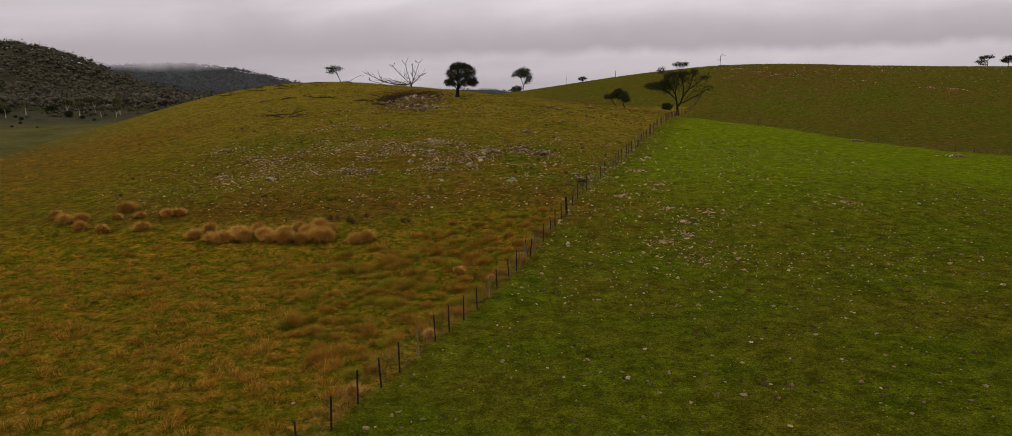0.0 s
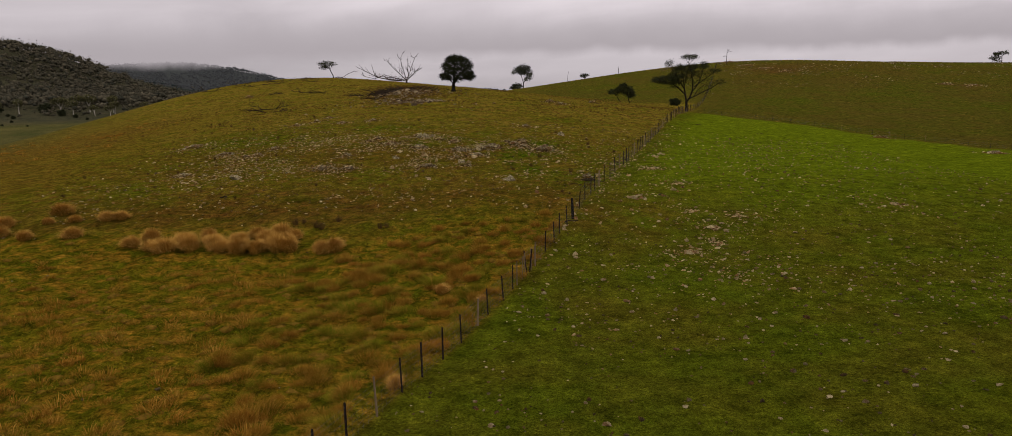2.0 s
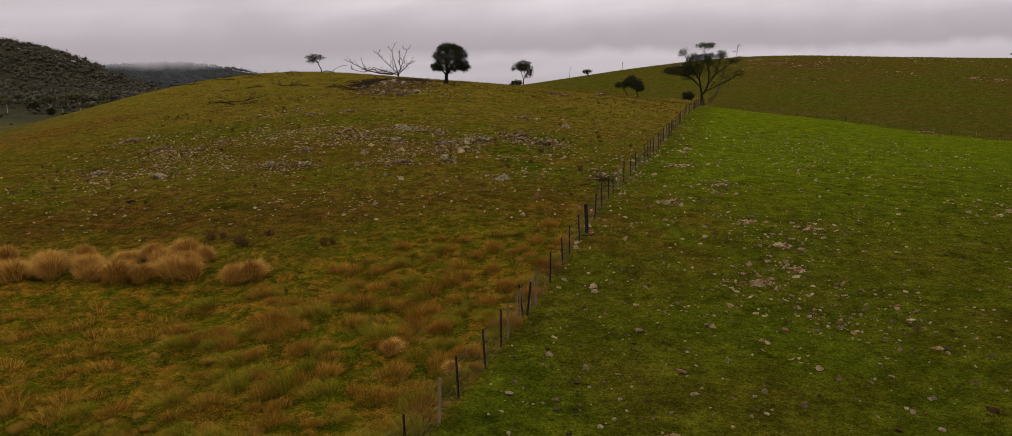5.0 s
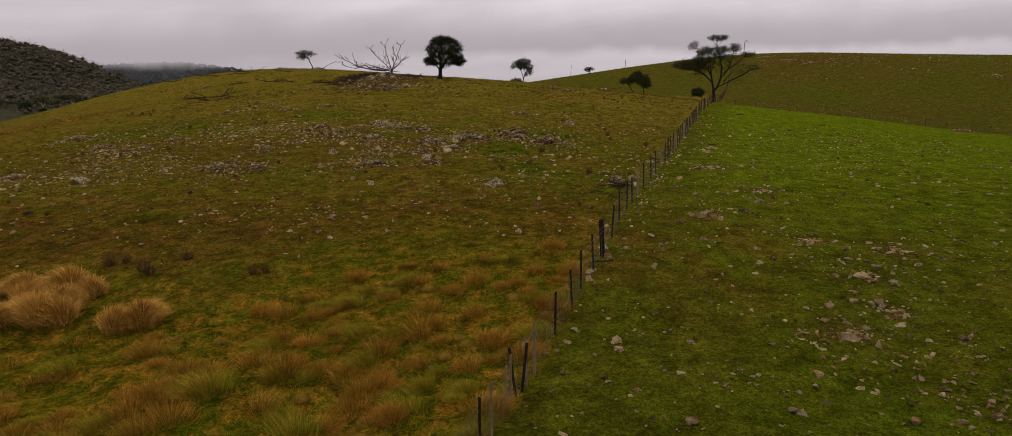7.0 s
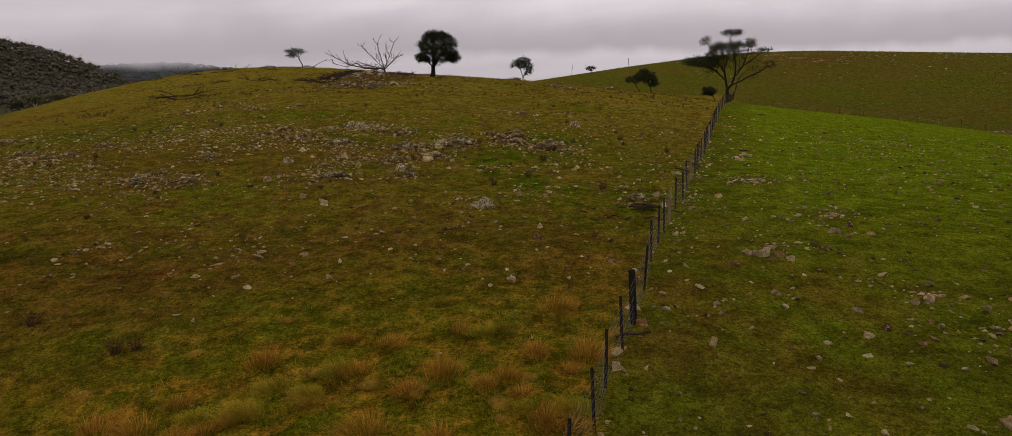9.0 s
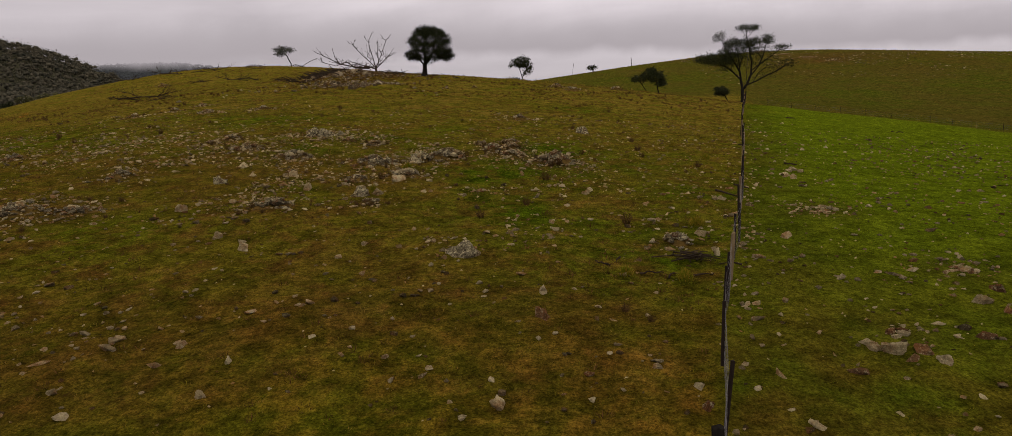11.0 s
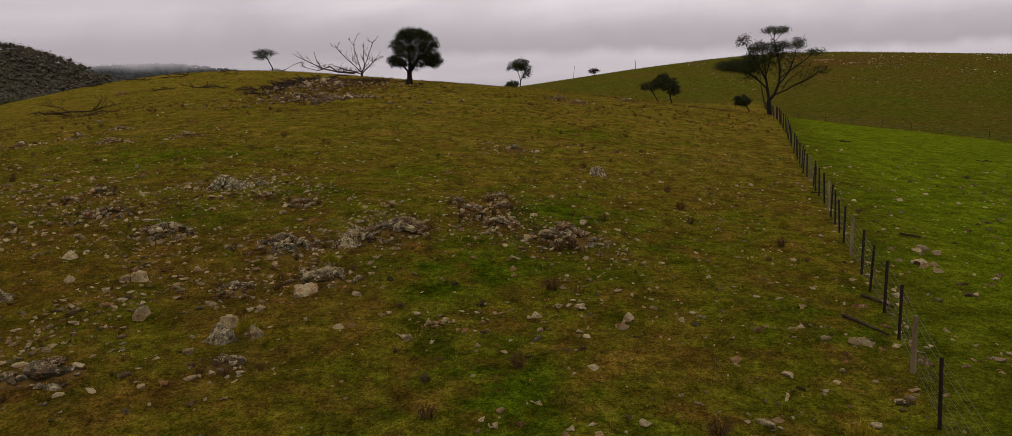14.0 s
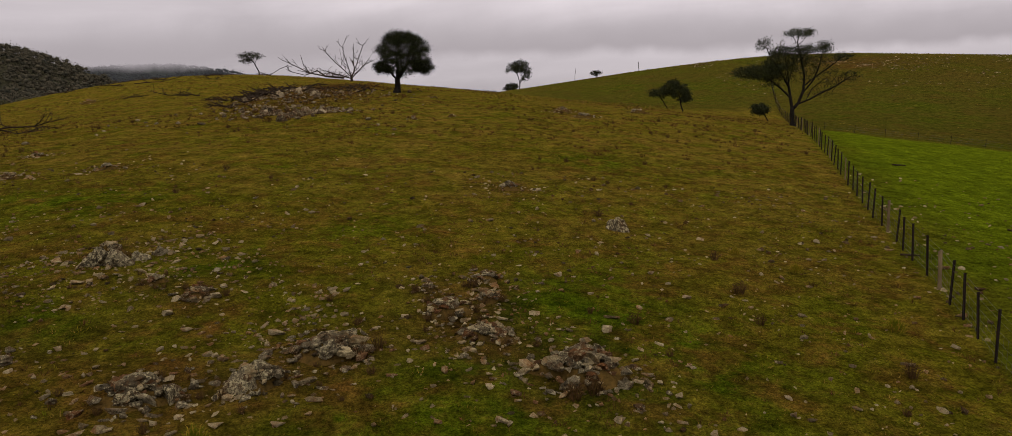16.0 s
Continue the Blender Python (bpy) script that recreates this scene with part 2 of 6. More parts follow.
def mist_material():
    """Cloud hanging on the far hills: a glowing sheet that thins out downwards."""
    m = bpy.data.materials.new("low_cloud")
    m.use_nodes = True
    t = m.node_tree
    t.nodes.clear()
    out, mixer = t.nodes.new("ShaderNodeOutputMaterial"), t.nodes.new("ShaderNodeMixShader")
    clear, glow = t.nodes.new("ShaderNodeBsdfTransparent"), t.nodes.new("ShaderNodeEmission")
    glow.inputs["Color"].default_value = (0.43, 0.387, 0.408, 1)
    geo, sep = t.nodes.new("ShaderNodeNewGeometry"), t.nodes.new("ShaderNodeSeparateXYZ")
    noi, ran = t.nodes.new("ShaderNodeTexNoise"), t.nodes.new("ShaderNodeMapRange")
    noi.inputs["Scale"].default_value, noi.inputs["Detail"].default_value = 0.008, 6.0
    scl = t.nodes.new("ShaderNodeMath")
    scl.operation, scl.inputs[1].default_value = "MULTIPLY", 46.0
    add = t.nodes.new("ShaderNodeMath")
    add.operation = "ADD"
    ran.interpolation_type = "SMOOTHSTEP"
    ran.inputs["From Min"].default_value, ran.inputs["From Max"].default_value = 136.0, 168.0
    ran.inputs["To Min"].default_value, ran.inputs["To Max"].default_value = 0.05, 1.0
    t.links.new(geo.outputs["Position"], sep.inputs[0])
    t.links.new(geo.outputs["Position"], noi.inputs["Vector"])
    t.links.new(noi.outputs["Fac"], scl.inputs[0])
    t.links.new(scl.outputs[0], add.inputs[0])
    t.links.new(sep.outputs["Z"], add.inputs[1])
    t.links.new(add.outputs[0], ran.inputs["Value"])
    top, both = t.nodes.new("ShaderNodeMapRange"), t.nodes.new("ShaderNodeMath")
    top.interpolation_type = "SMOOTHSTEP"
    top.inputs["From Min"].default_value, top.inputs["From Max"].default_value = 158.0, 280.0
    top.inputs["To Min"].default_value, top.inputs["To Max"].default_value = 1.0, 0.0
    both.operation = "MULTIPLY"
    t.links.new(add.outputs[0], top.inputs["Value"])
    t.links.new(ran.outputs["Result"], both.inputs[0])
    t.links.new(top.outputs["Result"], both.inputs[1])
    t.links.new(both.outputs[0], mixer.inputs[0])
    t.links.new(clear.outputs[0], mixer.inputs[1])
    t.links.new(glow.outputs[0], mixer.inputs[2])
    t.links.new(mixer.outputs[0], out.inputs["Surface"])
    return m


PASTURE = ground_material()
BLADE_DRY = grass_material("dry_grass_blades", (0.230, 0.100, 0.012), (0.168, 0.108, 0.010), (0.28, 0.150, 0.024), 0.25)
THATCH = bark_material("tussock_thatch", (0.060, 0.040, 0.006), (0.17, 0.095, 0.014))
BLADE_RANK = grass_material("rank_grass_blades", (0.085, 0.108, 0.004), (0.165, 0.128, 0.009), (0.21, 0.135, 0.016), 0.22)
BLADE_GREEN = grass_material("green_grass_blades", (0.075, 0.098, 0.003), (0.115, 0.122, 0.004), (0.17, 0.14, 0.012))
BLADE_HILL = grass_material("hill_grass_blades", (0.085, 0.098, 0.004), (0.175, 0.122, 0.012), (0.19, 0.125, 0.026))
BLADE_STRAW = grass_material("straw_blades", (0.35, 0.180, 0.030), (0.22, 0.105, 0.014), (0.44, 0.27, 0.070), 0.3)
STONE = stone_material("field_stone", (0.095, 0.068, 0.033), (0.50, 0.40, 0.22), (0.27, 0.135, 0.048), True, 0.4, 1.2, 0.3)
STONE_LARGE = stone_material("lichened_rock", (0.070, 0.055, 0.032), (0.30, 0.25, 0.155), (0.14, 0.070, 0.028), False, 0.9, 1.1, 0.7)
STONE_PALE = stone_material("pale_boulder", (0.21, 0.158, 0.080), (0.56, 0.455, 0.255), (0.27, 0.145, 0.055), False, 0.6, 1.0, 0.38)
STONE_RIDGE = stone_material("ridge_stone", (0.060, 0.045, 0.026), (0.42, 0.345, 0.21), (0.10, 0.050, 0.020), True, 0.3, 1.8, 0.6)
STONE_HEAP = stone_material("weathered_heap_stone", (0.055, 0.040, 0.024), (0.42, 0.34, 0.21), (0.11, 0.052, 0.022), False, 0.5, 1.6, 0.8)
BLADE_BROWN = grass_material("dead_herb_blades", (0.040, 0.022, 0.007), (0.085, 0.042, 0.012), (0.11, 0.055, 0.018))
BLADE_DEEP = grass_material("deep_green_blades", (0.030, 0.045, 0.002), (0.060, 0.074, 0.004), (0.085, 0.072, 0.008))
CLOD = stone_material("small_clods", (0.042, 0.031, 0.014), (0.48, 0.385, 0.215), (0.12, 0.056, 0.018), True, 0.15, 2.2, 0.35)
STONE_CRUST = stone_material("lichen_crusted_boulder", (0.10, 0.082, 0.050), (0.24, 0.20, 0.125), (0.14, 0.085, 0.04), False, 0.95, 1.0, 0.75, 0.50)
STONE_RUST = stone_material("rust_brown_rock", (0.075, 0.038, 0.017), (0.26, 0.145, 0.068), (0.19, 0.078, 0.028), False, 0.5, 1.0, 0.5)
SOIL = bark_material("bare_brown_earth", (0.034, 0.024, 0.007), (0.105, 0.062, 0.016))
BARK_DARK = bark_material("dark_bark", (0.008, 0.007, 0.006), (0.024, 0.020, 0.016))
BARK_DEAD = bark_material("dead_wood", (0.014, 0.010, 0.007), (0.050, 0.036, 0.024))
BARK_PALE = bark_material("pale_gum_bark", (0.22, 0.20, 0.17), (0.42, 0.39, 0.34))
POST_WOOD = bark_material("weathered_post_wood", (0.080, 0.056, 0.030), (0.20, 0.145, 0.080))
LEAF_DARK = leaf_material("dark_needles", (0.010, 0.013, 0.006), (0.026, 0.030, 0.012))
LEAF_OLIVE = leaf_material("olive_leaves", (0.015, 0.018, 0.008), (0.040, 0.044, 0.017))
LEAF_GUM = leaf_material("gum_leaves", (0.040, 0.042, 0.018), (0.085, 0.078, 0.032))
LEAF_FAR = forest_material("far_forest_leaves", (0.030, 0.031, 0.023), (0.074, 0.064, 0.042))
# farthest forest: the blue-grey of aerial haze is put into the leaf colour
LEAF_HAZED = forest_material("haze_tinted_forest_leaves", (0.018, 0.024, 0.026), (0.032, 0.039, 0.038))
BRACKEN = leaf_material("dead_bracken", (0.036, 0.022, 0.008), (0.085, 0.046, 0.015))
STEEL = metal_material()
WIRE = wire_material()


# ---------------------------------------------------------------- mesh helpers
def mesh_of(name, verts, faces, material, smooth=False):
    """A mesh out of arrays: verts (n, 3), faces (m, 3 or 4)."""
    verts, faces = np.asarray(verts, np.float32), np.asarray(faces, np.int32)
    me = bpy.data.meshes.new(name)
    k = faces.shape[1]
    me.vertices.add(len(verts))
    me.vertices.foreach_set("co", verts.ravel())
    me.loops.add(faces.size)
    me.loops.foreach_set("vertex_index", faces.ravel())
    me.polygons.add(len(faces))
    me.polygons.foreach_set("loop_start", np.arange(0, faces.size, k, dtype=np.int32))
    me.polygons.foreach_set("use_smooth", np.full(len(faces), smooth, dtype=bool))
    me.update(calc_edges=True)
    me.validate()
    me.materials.append(material)
    return me


def bm_mesh(name, bm, material, smooth=False):
    me = bpy.data.meshes.new(name)
    bm.to_mesh(me)
    bm.free()
    for p in me.polygons:
        p.use_smooth = smooth
    me.materials.append(material)
    return me


def thing(name, at, label, category, group=""):
    ob = new(name)
    ob.matrix_basis = Matrix.Translation(at) if not isinstance(at, Matrix) else at
    return tagged(ob, label, category, group)


def part(name, me, parent, m=None, label=""):
    ob = new(name, me)
    ob.parent = parent
    if m is not None:
        ob.matrix_basis = m
    return tagged(ob, label)


def lattice(ix, iy, seed):
    h = np.sin(ix * 127.1 + iy * 311.7 + seed * 74.7) * 43758.5453
    return h - np.floor(h)


def vnoise(x, y, size, seed=0):
    """Smooth value noise in 0..1 with cells of that size."""
    u, v = np.asarray(x, float) / size, np.asarray(y, float) / size
    i, j = np.floor(u), np.floor(v)
    a, b = u - i, v - j
    a, b = a * a * (3 - 2 * a), b * b * (3 - 2 * b)
    return (lattice(i, j, seed) * (1 - a) + lattice(i + 1, j, seed) * a) * (1 - b) + (lattice(i, j + 1, seed) * (1 - a) + lattice(i + 1, j + 1, seed) * a) * b


def smooth(lo, hi, v):
    k = np.clip((np.asarray(v, float) - lo) / (hi - lo), 0, 1)
    return k * k * (3 - 2 * k)


# ---------------------------------------------------------------- the land
# Rounded swells on a tilted plain: for each block the columns, the rows, the radius and the rises.
SWELLS = [
    ((-20, 0, 20), (45, 70, 95), 16, (0.35, 0.88, 0.92, -1.23, 0.73, 0.26, 0.01, 0.73, -0.25)),
    ((-10,), (152,), 13, (0.05,)),
    ((-80, -45, -10, 25, 60), (130, 170, 210, 250), 34, (-2.81, 1.88, 8.73, 4.58, 3.83, 0.23, -1.49, 6.03, 1.32, 3.21, 6.14, -1.17, 3.35, -0.6, -1.84, -2.2, -1.21, 0.85, 1.64, 0.54)),
    ((110, 170, 230), (130, 210, 290), 60, (-3.79, -0.4, 4.44, -0.63, 0.55, 3.25, -0.08, 1.07, 3.17)),
    ((-220, -130), (120, 220, 320), 75, (-7.26, -7.03, -5.44, 4.53, -1.34, -1.61)),
    ((20, 90), (300,), 45, (5.02, 6.31)),
]
SWELLS += [
    ((-24, -12, 0, 12, 24), (36, 46, 56, 66, 76), 8.5, (-0.08, -0.4, -0.12, 0.08, -0.32, 0.04, -0.25, -0.31, 0.08, -0.19, 0.08, 0.12, 0.43, -0.16, -0.03, 0.22, -0.49, 0.32, 0.03, -0.2, 0.14, -0.19, -0.09, -0.03, -0.03)),
]
BASE, EAST, NORTH = -1.97, 1.75, 3.9
# distant rises: x, y, width, depth, height
FAR_HILLS = [(-880, 1250, 158, 260, 113), (-1300, 1300, 160, 300, 105), (-900, 2050, 290, 240, 124), (-1500, 2100, 250, 250, 113), (-60, 2150, 150, 200, 52)]


def land(x, y):
    x, y = np.asarray(x, float), np.asarray(y, float)
    z = BASE + EAST * x / 100 + NORTH * y / 100
    for xs, ys, r, rises in SWELLS:
        k = 0
        for cx in xs:
            for cy in ys:
                z = z + rises[k] * np.exp(-((x - cx) ** 2 + (y - cy) ** 2) / (2 * r * r))
                k += 1
    far = 9.0 + smooth(-60, -200, x) * (16.0 * smooth(470, 850, np.hypot(x, y)) - 4.0)
    for cx, cy, w, d, h in FAR_HILLS:
        far = far + h * np.exp(-((x - cx) / w) ** 2 / 2 - ((y - cy) / d) ** 2 / 2)
    near = np.clip(z, -12, 40)
    k = smooth(290, 430, np.hypot(x, y - 150))
    return near * (1 - k) + far * k


FENCE_Y = (-40, 31.5, 34, 37, 42.2, 49.3, 55.5, 59.7, 63.8, 68.2, 72, 78, 85, 92, 100.3, 151, 400)
FENCE_X = (-28.4, -3.5, -2.55, -1.6, 0.12, 2.68, 4.9, 6.28, 7.6, 9.35, 10.72, 12.78, 15.2, 17.54, 20.2, 37.77, 123.9)


def fence_x(y):
    return np.interp(np.asarray(y, float), FENCE_Y, FENCE_X)


EDGE_X, EDGE_Y = (-20, 38, 57, 65, 72, 85, 120, 220), (152, 151, 142, 122, 110, 98, 75, 20)


# outcrops: x, y, breadth, stones, height of the tallest
OUTCROPS = [(-1.0, 82.6, 2.1, 24, 0.6), (1.4, 85.0, 1.5, 14, 0.5), (2.5, 83.7, 1.8, 22, 0.4), (4.5, 81.9, 2.5, 36, 0.65), (0.8, 86.4, 0.7, 5, 0.3), (2.4, 87.3, 1.2, 8, 0.3), (2.5, 85.8, 0.9, 7, 0.3),
            (-6.7, 72.3, 1.8, 10, 0.35), (-3.1, 72.7, 1.0, 7, 0.3), (1.0, 74.9, 0.9, 6, 0.25), (-15.5, 78.2, 1.4, 10, 0.4), (3.2, 100.3, 1.5, 10, 0.4), (8.7, 134.5, 2.6, 9, 0.6), (10.3, 131.0, 2.6, 9, 0.6), (17.4, 141.5, 2.3, 7, 0.7)]
OUTCROPS += [(-8.7, 81.9, 1.9, 16, 0.5), (-11.9, 84.1, 2.4, 14, 0.3), (-4.4, 80.7, 2.3, 22, 0.4), (-5.3, 85.7, 1.2, 9, 0.3), (-6.8, 86.5, 0.8, 6, 0.3), (-13.9, 87.5, 1.2, 8, 0.4), (-14.6, 86.6, 0.8, 5, 0.3),
             (-4.5, 76.9, 1.2, 9, 0.3), (-2.4, 77.8, 1.8, 12, 0.3), (-16.5, 72.4, 2.6, 18, 0.32), (-14.0, 72.1, 2.0, 14, 0.3), (-9.6, 89.4, 1.2, 8, 0.5)]
OUTCROPS += [(-36.5, 91.3, 2.8, 12, 0.4), (-29.8, 83.6, 2.3, 12, 0.4), (-26.6, 80.8, 1.2, 7, 0.4), (-25.5, 81.4, 1.4, 8, 0.4), (-24.6, 84.5, 1.6, 8, 0.3), (-29.6, 73.0, 2.0, 10, 0.3), (-25.6, 105.7, 1.2, 6, 0.4), (-27.6, 103.0, 1.3, 6, 0.4), (-21.0, 101.3, 1.5, 8, 0.35)]
OUTCROPS += [(-59.0, 174.0, 3.0, 10, 0.7), (-2.1, 81.1, 1.3, 16, 0.6), (-24.6, 109.0, 1.2, 6, 0.35), (-17.2, 103.2, 1.4, 7, 0.35), (-1.2, 125.8, 0.9, 4, 0.4), (-4.1, 123.5, 0.8, 4, 0.4), (13.9, 72.4, 1.6, 11, 0.2), (13.5, 57.2, 1.0, 9, 0.25), (11.5, 49.1, 1.3, 12, 0.2)]
OUTCROPS += [(14.0, 53.6, 1.3, 11, 0.2), (13.4, 50.7, 1.2, 10, 0.2), (16.5, 56.2, 1.9, 11, 0.16), (14.7, 65.3, 1.6, 10, 0.2), (14.2, 73.0, 1.4, 8, 0.25), (10.7, 61.3, 1.1, 7, 0.18), (29.2, 59.0, 3.0, 10, 0.16), (61.5, 121.5, 3.4, 10, 0.5), (66.0, 101.5, 3.2, 10, 0.45)]
OUTCROPS += [(7.4, 68.1, 1.15, 13, 0.45)]
OUTCROPS += [(89.7, 288.2, 6.0, 13, 0.5), (90.6, 269.4, 6.0, 13, 0.5), (93.6, 258.5, 6.0, 13, 0.5), (97.1, 250.6, 6.0, 13, 0.5), (134.6, 210.9, 6.0, 13, 0.5), (130.1, 215.2, 6.0, 13, 0.5)]


def cover(x, y):
    """What grows where: weights of the paddock, its lush part, the rank grass, the brown belt and so on."""
    x, y = np.asarray(x, float), np.asarray(y, float)
    wob = (vnoise(x, y, 3.0, 5) - 0.5) * 1.2
    right = smooth(-0.35, 0.35, x - fence_x(y) + 0.15 * wob)
    edge = np.interp(x, EDGE_X, EDGE_Y)
    inside = smooth(1.5, -1.5, y - edge + wob)
    paddock = right * inside
    lush = smooth(54, 80, y + 0.12 * (x - 10) + 14 * (vnoise(x, y, 14, 8) - 0.5)) * smooth(0.5, 5, x - fence_x(y))
    far = np.maximum(right * (1 - inside), smooth(176, 190, y + 6 * wob - 0.25 * x) * smooth(-30, 5, x - 0.05 * y))
    dry = (1 - right) * smooth(56, 48, y - 5 * smooth(-10, -2, x) + 7 * (vnoise(x, y, 9, 2) - 0.5) + 0.10 * np.minimum(x, 0))
    dry = np.maximum(dry, (1 - right) * smooth(-34, -60, x + 0.12 * (y - 60) + 8 * wob) * smooth(160, 120, y) * 0.7)
    brown = (1 - right) * (1.15 * np.exp(-((y - 60.5 - 0.05 * x) / 5.0) ** 2) + 0.6 * np.exp(-((y - 78 + 0.1 * x) / 7.0) ** 2) * smooth(4, -3, x)) * smooth(-50, -20, x)
    orange = (1 - right) * np.exp(-((y - 160 - 0.3 * (x - 20)) / 6.0) ** 2) * smooth(2, 14, x) * 0.9
    orange = np.maximum(orange, (1 - right) * 0.8 * smooth(-36, -62, x + 0.12 * (y - 60) + 10 * (vnoise(x, y, 6, 9) - 0.5)) * smooth(175, 130, y) * smooth(48, 60, y))
    valley = smooth(-75, -125, x + 0.18 * (y - 150)) * smooth(100, 150, y)
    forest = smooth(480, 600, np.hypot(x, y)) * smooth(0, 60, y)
    # weight of the painted haze tint, rising with distance
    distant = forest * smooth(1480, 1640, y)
    worn = 0.85 * right * np.exp(-((y - 57) / 7.5) ** 2) * smooth(13, 5, x - fence_x(y))
    soil = 0 * x
    for cx, cy, b, n, h in OUTCROPS:
        soil = soil + (0.6 if h > 0.26 else 0.35) * np.exp(-((x - cx) ** 2 + (y - cy) ** 2) / (0.5 * b * b + 0.2))
    soil = np.clip(soil + 0.85 * np.exp(-((x + 17) / 5.5) ** 2 - ((y - 140) / 14) ** 2) + 0.7 * np.exp(-((x + 22) / 7) ** 2 - ((y - 172) / 20) ** 2) + 0.6 * np.exp(-((x - 104) / 20) ** 2 - ((y - 258) / 22) ** 2) + 0.25 * smooth(0.5, 0.8, vnoise(x, y, 16, 71)) * smooth(200, 240, y) * smooth(40, 90, x), 0, 0.9)
    verdant = 0 * x
    for cx, cy, r in ((4.0, 85.5, 4.0), (1.0, 80.2, 2.6), (1.6, 77.0, 2.6), (6.5, 82.0, 3.0), (-8.5, 83.5, 2.0), (-6.0, 88.0, 2.5), (7.0, 66.5, 4.5), (2.0, 72.0, 3.0), (11.0, 76.0, 3.0), (-14.0, 96.0, 5.0), (-30.0, 92.0, 7.0), (-2.0, 55.0, 5.0), (8.0, 108.0, 4.0)):
        verdant = verdant + np.exp(-((x - cx) ** 2 + (y - cy) ** 2) / (r * r))
    verdant = np.clip(verdant, 0, 1) * (1 - right)
    straw = (1 - right) * smooth(82, 108, y + 8 * wob) * (1 - verdant)
    return paddock, lush, far, dry, brown * (1 - 0.8 * verdant), orange, valley, forest, soil, verdant, straw, distant, worn


def relief(x, y):
    """Hummocks and hoof-worn unevenness of the turf."""
    right = smooth(-0.6, 0.6, x - fence_x(y))
    a = (vnoise(x, y, 0.75, 11) - 0.5) + 0.5 * (vnoise(x, y, 0.4, 12) - 0.5)
    b = vnoise(x, y, 3.1, 13) - 0.5
    rank = smooth(62, 48, y)
    mound = 1.1 * np.exp(-((x + 17.5) / 4.5) ** 2 - ((y - 140) / 6) ** 2) + 0.5 * np.exp(-((x + 11) / 2.2) ** 2 - ((y - 123) / 2.5) ** 2)
    return a * (0.04 + (1 - right) * (0.04 + 0.17 * rank)) + b * (0.10 + (1 - right) * 0.12) + mound


def height(x, y):
    x, y = np.asarray(x, float), np.asarray(y, float)
    return land(x, y) + relief(x, y) * smooth(260, 140, np.hypot(x, y - 60))


def spot(x, y, sink=0.0):
    return Vector((x, y, float(height(x, y)) - sink))


def axis(lo, hi, step, low_end, high_end):
    mid = np.arange(lo, hi + step / 2, step)
    out, p, s = [], hi, step
    while p < high_end:
        s = min(s * 1.08, 60)
        p += s
        out.append(p)
    back, p, s = [], lo, step
    while p > low_end:
        s = min(s * 1.08, 60)
        p -= s
        back.append(p)
    return np.array(back[::-1] + list(mid) + out)


def build_ground():
    xs = axis(-32, 30, 0.34, -3600, 3600)
    ys = axis(16, 98, 0.34, -3000, 4200)
    gx, gy = np.meshgrid(xs, ys)
    gz = height(gx, gy)
    nx, ny = len(xs), len(ys)
    idx = np.arange(nx * ny).reshape(ny, nx)
    faces = np.stack([idx[:-1, :-1], idx[:-1, 1:], idx[1:, 1:], idx[1:, :-1]], -1).reshape(-1, 4)
    me = mesh_of("ground", np.stack([gx, gy, gz], -1).reshape(-1, 3), faces, PASTURE, True)
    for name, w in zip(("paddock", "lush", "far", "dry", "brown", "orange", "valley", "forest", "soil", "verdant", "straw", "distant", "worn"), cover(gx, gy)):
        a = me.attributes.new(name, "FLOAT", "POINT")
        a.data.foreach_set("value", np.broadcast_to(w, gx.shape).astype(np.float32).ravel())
    tagged(new("ground", me), "rolling sheep pasture, green beside the fence and brown on the hill", "ground", kind="structure")


build_ground()


def build_cloud():
    xs = np.linspace(-2600, 1400, 9)
    v = [(x, 1640 + 0.00002 * x * x, z) for z in (0, 60, 130, 220, 420) for x in xs]
    f = [(j * 9 + i, j * 9 + i + 1, j * 9 + i + 10, j * 9 + i + 9) for j in range(4) for i in range(8)]
    me = mesh_of("backdrop", v, f, mist_material(), True)
    ob = tagged(new("backdrop", me), "grey low cloud lying over the distant hills", "cloud", kind="structure")
    ob.visible_shadow = False


build_cloud()


